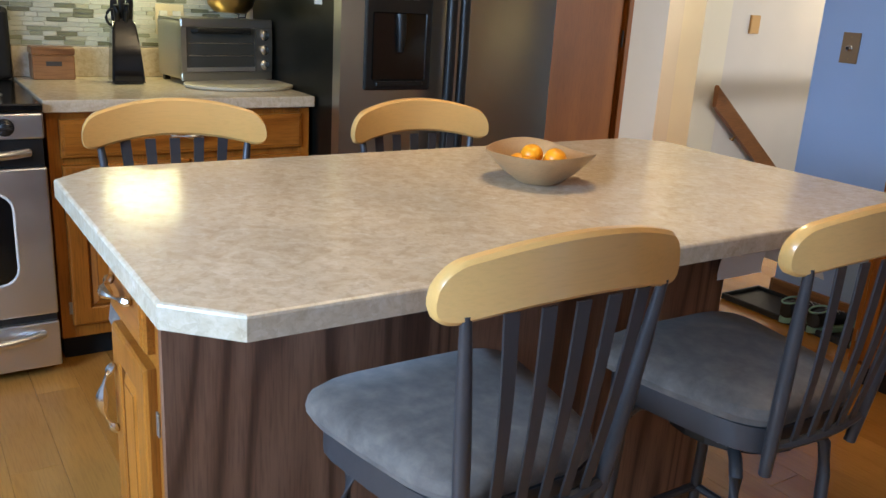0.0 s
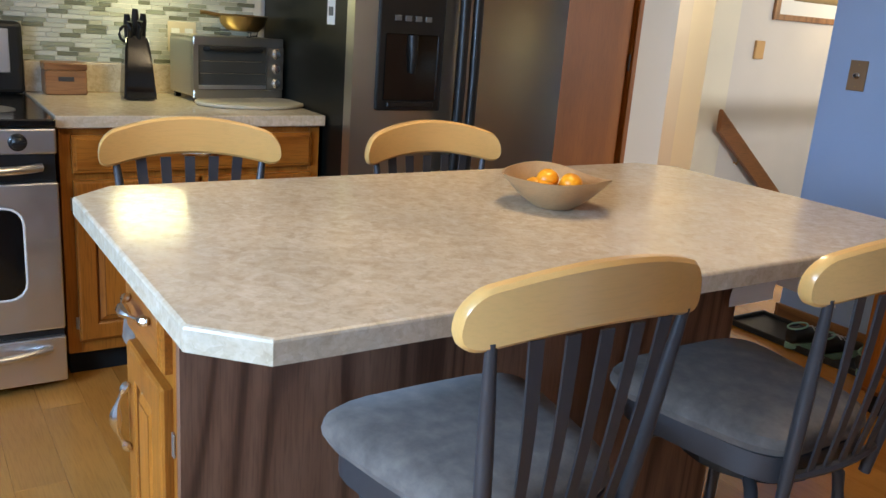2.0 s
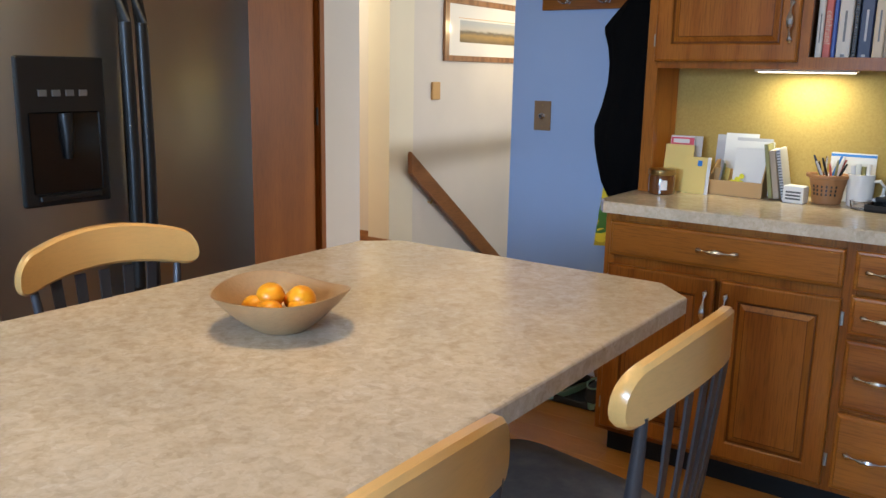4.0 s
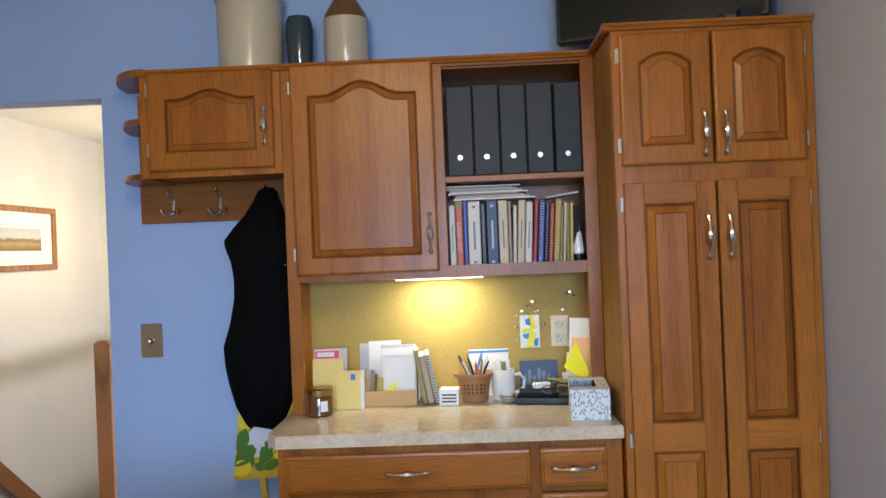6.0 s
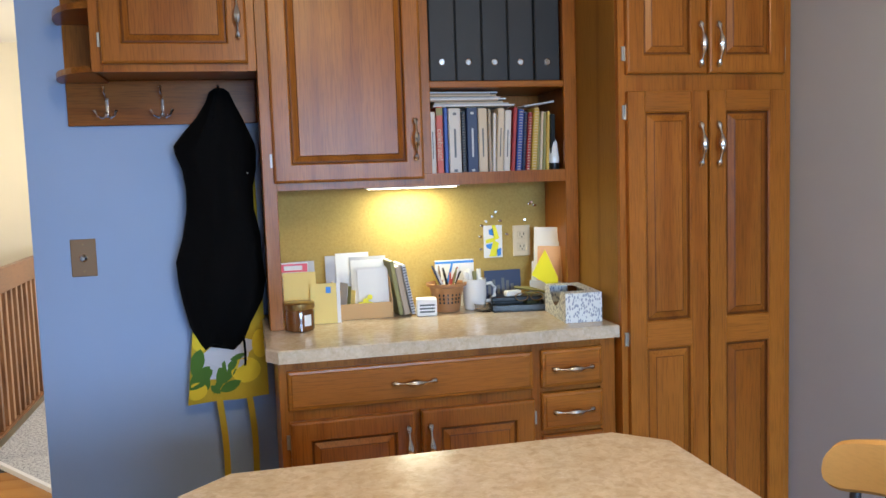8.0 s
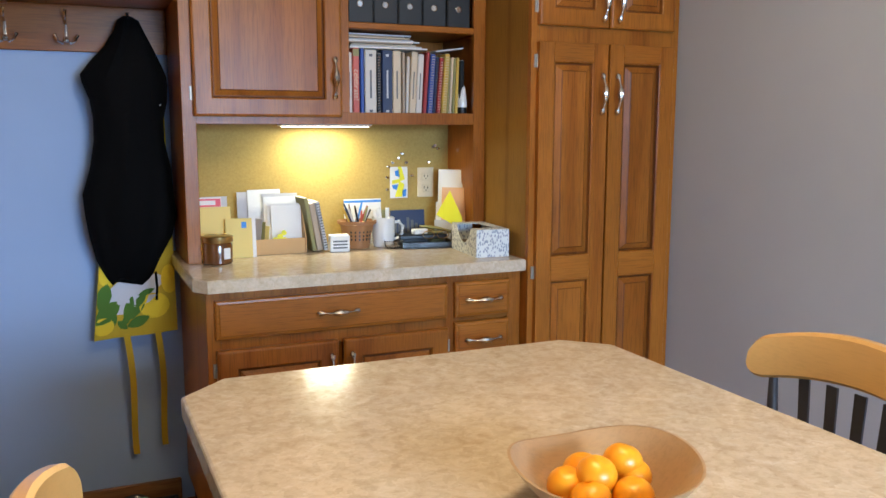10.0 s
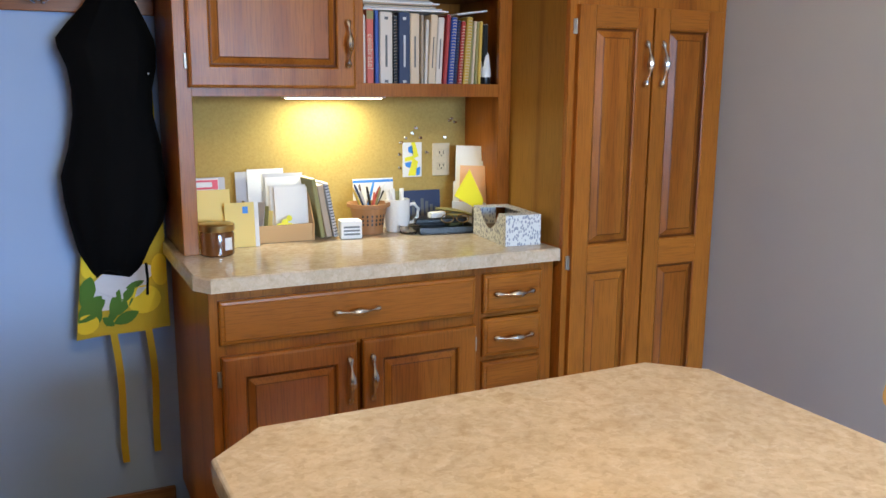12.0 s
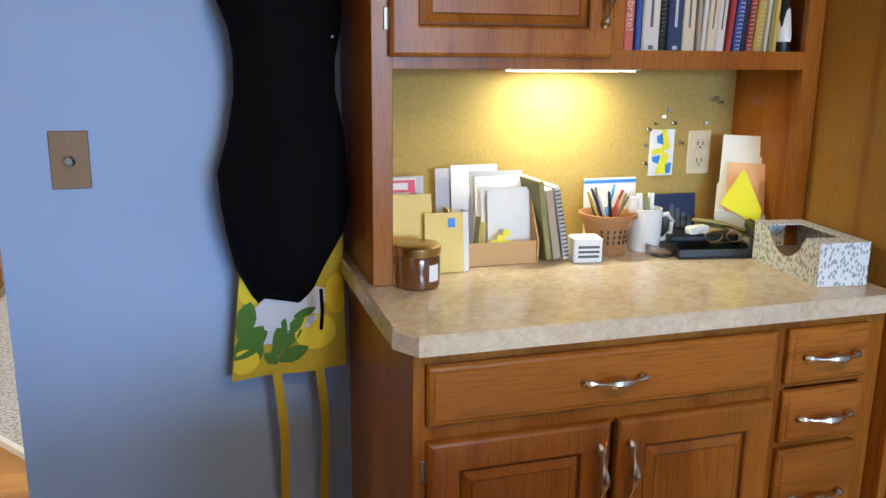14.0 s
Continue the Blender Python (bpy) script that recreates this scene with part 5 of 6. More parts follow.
bm_lathe(bm, [(0.100, 0), (0.108, 0.006), (0.113, 0.15), (0.112, 0.27), (0.118, 0.275), (0.118, 0.295), (0.112, 0.298), (0.104, 0.292), (0.102, 0.03), (0.02, 0.02)], 36)
part("crock", bm, CROCK, ck, "", True)
bm = bmesh.new()
bm_lathe(bm, [(0.119, 0.299), (0.119, 0.309), (0.10, 0.313), (0.03, 0.315)], 36)
part("lid", bm, GLAZE_B, ck, "brown wooden lid", True)
vs = thing("glass_vase", "dark teal glass vase on top of the cabinet", "vase", pose(0.005, -0.15, TOP))
bm = bmesh.new()
bm_lathe(bm, [(0.036, 0), (0.040, 0.006), (0.046, 0.10), (0.049, 0.17), (0.046, 0.205), (0.040, 0.222), (0.037, 0.218), (0.043, 0.17), (0.034, 0.02), (0.005, 0.015)], 28)
part("vase", bm, TEAL_G, vs, "", True)
jg = thing("stoneware_jug", "cream stoneware jug with a brown glazed shoulder", "jug", pose(0.170, -0.15, TOP))
bm = bmesh.new()
bm_lathe(bm, [(0.072, 0), (0.076, 0.005), (0.077, 0.10), (0.077, 0.205)], 32)
part("body", bm, CROCK, jg, "", True)
bm = bmesh.new()
bm_lathe(bm, [(0.0775, 0.2055), (0.074, 0.222), (0.045, 0.27), (0.024, 0.295), (0.020, 0.315), (0.024, 0.330), (0.016, 0.332)], 32)
part("shoulder", bm, GLAZE_B, jg, "brown glazed shoulder and neck", True)
tv = thing("television", "black flat television standing on top of the pantry", "television", pose(1.22, -0.32, 2.064, 0, 0, -24))
part("screen", box(-0.33, 0.33, -0.012, -0.009, 0.077, 0.427), SCREEN, tv)
part("casing", box(-0.345, 0.345, -0.009, 0.035, 0.060, 0.442, 0.006), BLACK, tv)
part("stand_neck", box(-0.05, 0.05, 0.0, 0.03, 0.012, 0.060), BLACK, tv)
part("stand_base", box(-0.14, 0.14, -0.07, 0.09, 0.0, 0.012, 0.003), BLACK, tv)
part("badge", box(-0.03, 0.03, -0.0130, -0.0091, 0.066, 0.072), NICKEL, tv)
cb = thing("set_top_box", "small black box with cables on top of the pantry", "media box", pose(1.475, -0.40, 2.064))
part("case", box(-0.035, 0.035, -0.06, 0.06, 0, 0.09, 0.003), BLACK, cb)
bm = bmesh.new()
for k in range(4):
    bm_tube(bm, [(-0.035, -0.04 + 0.02 * k, 0.03), (-0.09, -0.05 + 0.02 * k, 0.07 - 0.01 * k), (-0.14, -0.03 + 0.02 * k, 0.02), (-0.20, 0.0, 0.006)], 0.004, 6)
part("cable", bm, BLACK, cb, "", True)

# pinned to the cork
cd = thing("pinned_card", "white card with blue and yellow shapes pinned up", "card", pose(0.779, -0.0605, 1.072))
part("card", box(-0.035, 0.035, -0.002, 0, 0, 0.117), PAPER, cd)
for pts, mt in ((((-0.004, 0.117), (0.010, 0.117), (0.024, 0.070), (0.004, 0.062)), YELLOW), (((-0.028, 0.066), (0.004, 0.072), (0.004, 0.058), (-0.028, 0.052)), YELLOW), (((0.002, 0.064), (0.022, 0.052), (0.012, 0.004), (-0.016, 0.004)), YELLOW), (((-0.016, 0.100), (0.0, 0.108), (0.004, 0.078), (-0.014, 0.084)), BLUE_P), (((-0.028, 0.048), (-0.002, 0.052), (-0.008, 0.030), (-0.024, 0.036)), BLUE_P), (((0.012, 0.028), (0.030, 0.034), (0.028, 0.006), (0.016, 0.004)), BLUE_P)):
    bm = bmesh.new()
    bm_rings(bm, [[(a, -0.0021, c) for a, c in pts], [(a, -0.0028, c) for a, c in pts]])
    part("shape", bm, mt, cd)
bm = bmesh.new()
bm_lathe(bm, [(0.005, 0.004), (0.005, 0.006), (0.0027, 0.007), (0.0027, 0.011), (0.0042, 0.013), (0.0042, 0.0145)], 10)
bm_tube(bm, [(0, 0, 0), (0, 0, 0.005)], 0.0008, 5)
PIN = finish("push_pin", bm, NICKEL, True)
for x, z in ((0.735, 1.190), (0.728, 1.150), (0.730, 1.105), (0.752, 1.205), (0.778, 1.222), (0.790, 1.238), (0.806, 1.205), (0.828, 1.155), (0.915, 1.262), (0.925, 1.268), (0.935, 1.256), (0.900, 1.205)):
    o = new("push_pin", PIN)
    o.matrix_basis = pose(x, -0.0602, z, 90, 0, random.uniform(-20, 20))
    tagged(o, "metal push pin stuck in the cork board", "push pin", "push pins in the cork")
ol = thing("outlet_plate", "almond double outlet mounted on the cork board", "outlet", pose(0.887, -0.0605, 1.073))
part("plate", box(-0.033, 0.033, -0.005, 0, 0, 0.112, 0.002), ALMOND, ol)
for z in (0.034, 0.078):
    sk = part("socket", box(-0.017, 0.017, -0.0075, -0.0051, z - 0.014, z + 0.014, 0.003), ALMOND, ol)
    for x in (-0.007, 0.007):
        part("slot", box(x - 0.0012, x + 0.0012, -0.0085, -0.0076, z - 0.003, z + 0.007), BLACK, sk)
    part("slot", box(-0.002, 0.002, -0.0085, -0.0076, z - 0.010, z - 0.006), BLACK, sk)

# ---- on the desk worktop ----
DT = 0.9105
cn = thing("candle_jar", "amber glass candle jar with a brass lid", "candle", pose(0.060, -0.350, DT))
bm = bmesh.new()
bm_lathe(bm, [(0.042, 0), (0.046, 0.004), (0.047, 0.060), (0.044, 0.068)], 28)
part("jar", bm, AMBER, cn, "", True)
bm = bmesh.new()
bm_lathe(bm, [(0.047, 0.0685), (0.048, 0.071), (0.048, 0.086), (0.045, 0.088)], 28)
part("lid", bm, BRASS, cn, "brass lid", True)
bm = bmesh.new()
arc = [radians(-75 + 6 * k) for k in range(6)]
bm_rings(bm, [[(r * math.cos(a), r * math.sin(a), z) for a, r in [(a, 0.0476) for a in arc] + [(a, 0.0470) for a in arc[::-1]]] for z in (0.018, 0.052)])
part("label", bm, PAPER, cn, "white paper label")


def sheet(name, label, category, x, y, w, h, mt, lean=10, turn=0, thick=0.002, z=DT, group=""):
    """A flat paper thing standing on edge, leaning back."""
    return solo(name, box(-w / 2, w / 2, 0, thick, 0, h), mt, label, category, pose(x, y, z, -lean, 0, turn), group=group)


sheet("leaflet", "grey paper leaflet standing behind the envelopes", "paper", 0.085, -0.165, 0.085, 0.195, PAPER_G, 6)
lf = thing("leaflet", "white leaflet with red heading standing on the desk", "paper", pose(0.060, -0.185, DT, -6, 0, 0))
part("sheet", box(-0.045, 0.045, 0, 0.002, 0, 0.195), PAPER, lf)
part("red_border", box(-0.043, 0.043, -0.0008, -0.0001, 0.163, 0.190), PINK, lf)
part("red_border", box(0.030, 0.043, -0.0008, -0.0001, 0.10, 0.162), PINK, lf)
part("white_heading", box(-0.034, 0.026, -0.0014, -0.0009, 0.169, 0.184), PAPER, lf)
sheet("envelope", "tan manila envelope leaning behind the candle", "envelope", 0.072, -0.245, 0.105, 0.168, MANILA, 8)
ev = thing("envelope", "manila envelope with a stamp leaning against papers", "envelope", pose(0.146, -0.268, DT, -7, 0, -4))
part("envelope_body", box(-0.045, 0.040, 0, 0.003, 0, 0.130), MANILA, ev)
part("white_edge", box(0.0405, 0.052, 0.001, 0.004, 0, 0.131), PAPER, ev)
part("stamp", box(0.006, 0.022, -0.0008, -0.0001, 0.098, 0.118), BLUE_P, ev, "blue and red stamp")
og = thing("letter_organizer", "tan cardboard desk organizer packed with papers", "organizer", pose(0.280, -0.165, DT))
fr = box(-0.090, 0.090, -0.070, -0.066, 0, 0.052)
bm_rings(fr, [[(-0.095, -0.072, 0), (-0.095, -0.075, 0.052), (-0.095, 0.02, 0.115), (-0.095, 0.06, 0.115), (-0.095, 0.06, 0)], [(-0.091, -0.072, 0), (-0.091, -0.075, 0.052), (-0.091, 0.02, 0.115), (-0.091, 0.06, 0.115), (-0.091, 0.06, 0)]])
bm_rings(fr, [[(0.091, -0.072, 0), (0.091, -0.075, 0.052), (0.091, -0.02, 0.145), (0.091, 0.06, 0.150), (0.091, 0.06, 0)], [(0.095, -0.072, 0), (0.095, -0.075, 0.052), (0.095, -0.02, 0.145), (0.095, 0.06, 0.150), (0.095, 0.06, 0)]])
bm_box(fr, -0.091, 0.091, 0.056, 0.060, 0, 0.115)
bm_box(fr, -0.091, 0.091, -0.066, 0.056, 0, 0.003)
bm_box(fr, -0.091, 0.091, -0.012, -0.009, 0.003, 0.09)
part("tray", fr, KRAFT, og)
for i, (dx, dy, w, h, mt, tn) in enumerate(((-0.045, 0.040, 0.135, 0.205, PAPER_G, 0), (-0.02, 0.030, 0.115, 0.213, PAPER, 2), (0.028, 0.012, 0.125, 0.200, PAPER_G, -2), (0.035, 0.0, 0.130, 0.190, PAPER, 1), (0.030, -0.030, 0.110, 0.168, PAPER, -4), (0.038, -0.040, 0.105, 0.162, PAPER, 3), (-0.062, -0.040, 0.045, 0.110, GREEN_B, -60), (-0.050, -0.035, 0.05, 0.095, MANILA, -50), (-0.072, -0.030, 0.05, 0.12, PAPER_G, -66))):
    sheet("paper_sheet", "white and grey mail standing in the organizer", "paper", 0.280 + dx, -0.165 + dy, w, h - 0.004, mt, 7, tn, 0.0012, DT + 0.0035, "papers in the organizer")
nt = thing("memo_note", "yellow flower-edged note tucked in the organizer", "note", pose(0.270, -0.232, DT + 0.035, -8, 0, 0))
for x, z, r in ((0.0, 0.012, 0.011), (0.016, 0.024, 0.010), (0.030, 0.036, 0.009), (-0.012, 0.006, 0.010), (0.03, 0.012, 0.010)):
    bm = bmesh.new()
    bm_lathe(bm, [(r, 0), (r, 0.001)], 12)
    part("blossom", bm, YELLOW, nt, "", False, pose(x, 0, z, 90, 0, 0))
for i, (x, w, h, mt, ln, lb) in enumerate(((0.385, 0.014, 0.185, GREEN_B, -9, "olive folder leaning beside the organizer"), (0.402, 0.020, 0.165, TAN_BOOK, -10, "tan notebook leaning beside the organizer"), (0.428, 0.014, 0.172, PAPER_G, -11, "grey spiral notebook leaning on the tan one"))):
    nb = thing("notebook", lb, "notebook", pose(x + 0.012, -0.235, DT + 0.003, 0, ln, 4))
    part("cover", box(0, w, 0, 0.13, 0, h, 0.002), mt, nb)
    part("pages", box(0.003, w - 0.003, 0.004, 0.127, h, h + 0.0008), PAPER, nb)
    if i == 2:
        bm = bmesh.new()
        for k in range(17):
            z = 0.008 + 0.0096 * k
            bm_tube(bm, [(0.002, 0.003, z), (0.003, -0.006, z + 0.002), (0.011, -0.006, z + 0.002), (0.012, 0.003, z)], 0.0014, 5)
        tagged(part("spiral", bm, BLACK, nb), kind="stuff")
cl = thing("photo_cube", "small white cube with a black and white print", "cube", pose(0.487, -0.245, DT, 0, 0, -8))
part("cube", box(-0.034, 0.034, -0.025, 0.025, 0, 0.058, 0.003), PAPER, cl)
for k in range(3):
    part("print_band", box(-0.024, 0.026, -0.0258, -0.0251, 0.012 + 0.011 * k, 0.018 + 0.011 * k), GREY_P, cl)
bs = thing("pen_basket", "brown wicker basket full of pens", "basket", pose(0.572, -0.185, DT))
bm = bmesh.new()
bm_lathe(bm, [(0.042, 0), (0.045, 0.003), (0.050, 0.045), (0.060, 0.085), (0.070, 0.088), (0.070, 0.098), (0.064, 0.099), (0.052, 0.085), (0.042, 0.008), (0.01, 0.006)], 32)
part("basket", bm, WICKER, bs, "", True)
for r_ in range(3):
    for k in range(6):
        a = radians(-130 + 16 * k)
        rr_ = 0.0495 + 0.0018 * r_
        part("weave_gap", box(-0.0025, 0.0025, -0.001, 0.001, -0.004, 0.004), BLACK, bs, "", False, pose(rr_ * math.cos(a) * 1.012, rr_ * math.sin(a) * 1.012, 0.034 + 0.013 * r_, 0, 0, math.degrees(a) + 90))
PENS = (BLACK, RED_B, BLUE_P, PAPER, NICKEL, BLACK, GOLD_B, NAVY, PAPER_G, BLACK, CORAL_B, GREEN_B, PAPER)
for i, mt in enumerate(PENS):
    a = 2 * math.pi * i / len(PENS)
    r0, r1 = 0.020, 0.052
    ln = 0.135 + 0.03 * ((i * 7) % 5) / 5
    bm = bmesh.new()
    p0, p1 = Vector((r0 * math.cos(a + 2), r0 * math.sin(a + 2), 0.012)), Vector((r1 * math.cos(a), r1 * 0.7 * math.sin(a), ln))
    bm_tube(bm, [p0, p0.lerp(p1, 0.85), p1], [0.0035, 0.0042, 0.003], 7)
    solo("pen", bm, mt, "pen or pencil standing in the wicker basket", "pen", pose(0.572, -0.185, DT), True, "pens in the basket")
wb = thing("note_card", "white card with a blue border behind the basket", "card", pose(0.625, -0.098, DT, -4, 0, 0))
part("card", box(-0.070, 0.072, 0, 0.003, 0, 0.165), PAPER, wb)
part("border", box(-0.070, 0.072, -0.0007, -0.0001, 0.152, 0.160), BLUE_P, wb)
mu = thing("mug", "plain white ceramic mug with a handle", "mug", pose(0.672, -0.185, DT))
bm = bmesh.new()
bm_lathe(bm, [(0.034, 0), (0.038, 0.004), (0.041, 0.05), (0.041, 0.105), (0.038, 0.106), (0.037, 0.05), (0.033, 0.010), (0.005, 0.008)], 30)
part("cup", bm, CERAMIC, mu, "", True)
bm = bmesh.new()
bm_tube(bm, [(0.038, -0.004, 0.085), (0.058, -0.006, 0.088), (0.072, -0.007, 0.070), (0.068, -0.007, 0.042), (0.052, -0.005, 0.026), (0.038, -0.004, 0.025)], 0.006, 8)
part("handle", bm, CERAMIC, mu, "", True)
for i in range(4):
    bm = bmesh.new()
    bm_tube(bm, [(0.01 * i - 0.015, 0.0, 0.012), (0.016 * i - 0.03, 0.008, 0.130 + 0.008 * (i % 2))], [0.006, 0.008], 8)
    solo("marker", bm, (PAPER, PAPER, GREEN_B, PAPER)[i], "marker standing in the white mug", "marker", pose(0.672, -0.185, DT), True, "markers in the mug")
gl = thing("glass_dish", "small clear glass dish in front of the mug", "dish", pose(0.690, -0.245, DT))
bm = bmesh.new()
bm_lathe(bm, [(0.028, 0), (0.032, 0.003), (0.036, 0.026), (0.034, 0.027), (0.029, 0.006), (0.004, 0.005)], 20)
part("dish", bm, GLASS, gl, "", True)
ph = thing("dark_postcard", "dark blue skyline card standing at the back", "card", pose(0.805, -0.098, DT, -5, 0, 0))
part("card", box(-0.070, 0.066, 0, 0.004, 0, 0.118), NAVY, ph)
for k in range(7):
    h = (0.04, 0.055, 0.035, 0.06, 0.05, 0.038, 0.03)[k]
    part("skyline_block", box(-0.058 + 0.017 * k, -0.047 + 0.017 * k, -0.0008, -0.0001, 0.030, 0.030 + h), GREY_P, ph)
tr = thing("desk_tray", "low black tray with odds and ends", "tray", pose(0.812, -0.235, DT, 0, 0, -10))
b = box(-0.095, 0.095, -0.075, 0.085, 0, 0.006, 0.002)
for args in ((-0.095, 0.095, -0.075, -0.070), (-0.095, 0.095, 0.080, 0.085), (-0.095, -0.090, -0.07, 0.08), (0.090, 0.095, -0.07, 0.08)):
    bm_box(b, *args, 0.0062, 0.022)
part("tray", b, BLACK, tr)
part("upper_tier", box(-0.090, 0.085, 0.0, 0.078, 0.024, 0.040, 0.003), BLACK, tr)
er = thing("eraser", "white eraser on the black tray", "eraser", pose(0.800, -0.215, DT + 0.0405, 0, 0, 12))
part("block", box(-0.030, 0.030, -0.014, 0.014, 0, 0.020, 0.006, 2), PAPER, er)
gs = thing("eyeglasses", "folded reading glasses on the black tray", "glasses", pose(0.845, -0.262, DT + 0.0235, 0, 0, -12))
for x in (-0.026, 0.026):
    bm = bmesh.new()
    bm_tube(bm, [(x + 0.021 * math.cos(a), 0.0, 0.018 + 0.014 * math.sin(a)) for a in (2 * math.pi * k / 14 for k in range(15))], 0.0018, 6)
    part("rim", bm, BRASS, gs)
    bm = bmesh.new()
    bm_tube(bm, [(x * 1.8, 0.0, 0.022), (x * 1.5, 0.05, 0.016), (-x * 0.4, 0.07, 0.006)], 0.0018, 6)
    part("temple", bm, BRASS, gs)
st_ = thing("stapler", "black stapler lying beside the papers", "stapler", pose(0.925, -0.255, DT, 0, 0, 62))
bm = bmesh.new()
bm_tube(bm, [(-0.07, 0, 0.045), (-0.03, 0, 0.055), (0.03, 0, 0.060), (0.065, 0, 0.050)], [0.010, 0.014, 0.014, 0.008], 8)
part("arm", bm, BLACK, st_, "", True)
part("base", box(-0.075, 0.07, -0.018, 0.018, 0, 0.010, 0.003), BLACK, st_)
part("hinge_block", box(-0.07, -0.05, -0.012, 0.012, 0.010, 0.044), GREY_P, st_)
fo = thing("folded_cloth", "olive folded strap lying behind the tray", "strap", pose(0.885, -0.205, DT))
bm = bmesh.new()
bm_tube(bm, [(-0.06, 0.05, 0.062), (-0.02, 0.035, 0.058), (0.03, 0.015, 0.05), (0.05, -0.02, 0.04)], [0.010, 0.016, 0.016, 0.010], 8, 0.4)
bm_box(bm, -0.03, 0.03, 0.01, 0.05, 0, 0.046, 0.006)
part("strap", bm, GREEN_B, fo, "", True)
rk = thing("paper_rack", "upright stack of white, peach and yellow papers", "papers", pose(0.945, -0.182, DT, 0, 0, -40))
for i, (dx, dy, w, h, mt, tn, ln) in enumerate(((0.0, 0.006, 0.120, 0.270, PAPER, 0, 4), (0.006, -0.004, 0.110, 0.220, PAPER, 0, 5), (0.010, -0.014, 0.100, 0.205, PEACH, 0, 5), (-0.036, -0.010, 0.055, 0.150, PAPER, 0, 5))):
    part("paper", box(-w / 2, w / 2, 0, 0.0015, 0, h), mt, rk, m=pose(dx, dy, 0, -ln, 0, tn))
bm = bmesh.new()
tri = [(-0.050, 0.105), (0.044, 0.055), (0.050, 0.095), (0.000, 0.195)]
bm_rings(bm, [[(a, 0, c) for a, c in tri], [(a, 0.002, c) for a, c in tri]])
part("yellow_flyer", bm, YELLOW, rk, "fluorescent yellow flyer", m=pose(0.0, -0.045, 0.0, -4, 0, 0))
part("holder", box(-0.058, 0.058, -0.036, -0.032, 0, 0.085), PAPER_G, rk)
tb = thing("tissue_box", "pale leaf-patterned tissue box with a wide opening", "tissue box", pose(0.925, -0.455, DT, 0, 0, -5))
bm = bmesh.new()
hx, hy, hz = 0.058, 0.122, 0.092
n = 9
# long west side with a scooped opening that runs on over the top
prof = [(-hy, hz)] + [(-0.070 + 0.140 * k / (n - 1), hz - 0.055 * math.sin(math.pi * k / (n - 1)) ** 0.7) for k in range(n)] + [(hy, hz)]
bm_rings(bm, [[(-hx, -hy, 0)] + [(-hx, y, z) for y, z in prof] + [(-hx, hy, 0)], [(-hx + 0.002, -hy, 0)] + [(-hx + 0.002, y, z) for y, z in prof] + [(-hx + 0.002, hy, 0)]])
part("side", bm, TISSUE, tb)
part("side", box(hx - 0.002, hx, -hy, hy, 0, hz), TISSUE, tb)
for y0, y1 in ((-hy, -hy + 0.002), (hy - 0.002, hy)):
    part("end", box(-hx + 0.002, hx - 0.002, y0, y1, 0, hz), TISSUE, tb)
for x0, y0, y1 in ((-hx + 0.002, -hy + 0.002, -0.070), (-hx + 0.002, 0.070, hy - 0.002), (0.022, -0.070, 0.070)):
    part("top_panel", box(x0, hx - 0.002, y0, y1, hz - 0.002, hz), TISSUE, tb)
part("inside", box(-hx + 0.003, hx - 0.003, -hy + 0.003, hy - 0.003, 0.001, 0.030), TAN_BOOK, tb, "brown card inside")

# ---- on the blue wall ----
sw = thing("light_switch", "bronze-coloured switch plate with a round chrome knob", "switch", pose(-0.619, -0.0005, 1.080))
part("plate", box(-0.040, 0.040, -0.005, 0, 0, 0.125, 0.002), PLATE, sw)
bm = bmesh.new()
bm_lathe(bm, [(0.013, 0.005), (0.013, 0.008), (0.010, 0.010), (0.010, 0.020), (0.007, 0.023)], 18)
part("knob", bm, NICKEL, sw, "", True, pose(0, 0, 0.062, 90, 0, 0))
for z in (0.018, 0.107):
    part("screw", box(-0.002, 0.002, -0.0062, -0.0051, z - 0.002, z + 0.002), BRASS, sw)

# black hooded jacket on the third hook
bm = bmesh.new()
SEC = [(0.822, -0.190, 0.062, 0.040), (0.845, -0.190, 0.075, 0.055), (0.90, -0.186, 0.100, 0.070), (0.98, -0.178, 0.128, 0.085), (1.05, -0.176, 0.138, 0.090), (1.12, -0.175, 0.140, 0.090), (1.20, -0.172, 0.128, 0.085), (1.29, -0.166, 0.110, 0.080), (1.36, -0.166, 0.108, 0.080), (1.42, -0.168, 0.116, 0.082), (1.475, -0.172, 0.132, 0.080), (1.50, -0.172, 0.130, 0.078), (1.54, -0.165, 0.106, 0.074), (1.59, -0.158, 0.074, 0.068), (1.64, -0.154, 0.046, 0.055), (1.675, -0.153, 0.034, 0.042), (1.690, -0.153, 0.016, 0.020)]
n = 44
rings = []
for z, xc, hw, dp in SEC:
    ring = []
    for k in range(n):
        a = 2 * math.pi * k / n
        f = 1 + 0.09 * math.sin(6 * a + 5 * z) + 0.06 * math.sin(11 * a - 9 * z) + 0.05 * math.sin(23 * z + 2 * a)
        ring.append((xc + hw * math.cos(a) * (1 + 0.035 * math.sin(31 * z + 1.5 * math.cos(a)) + 0.02 * math.sin(67 * z)), -0.016 - dp + dp * math.sin(a) * (f if math.sin(a) < 0 else 1), z + 0.012 * math.sin(3 * a + 1) * (1 if z < 0.83 else 0)))
    rings.append(ring)
bm_rings(bm, rings)
jk = thing("jacket", "black hooded jacket hanging from a coat hook", "jacket", pose(0, 0, 0))
part("body", bm, CLOTH_BLACK, jk, "", True)
bm = bmesh.new()
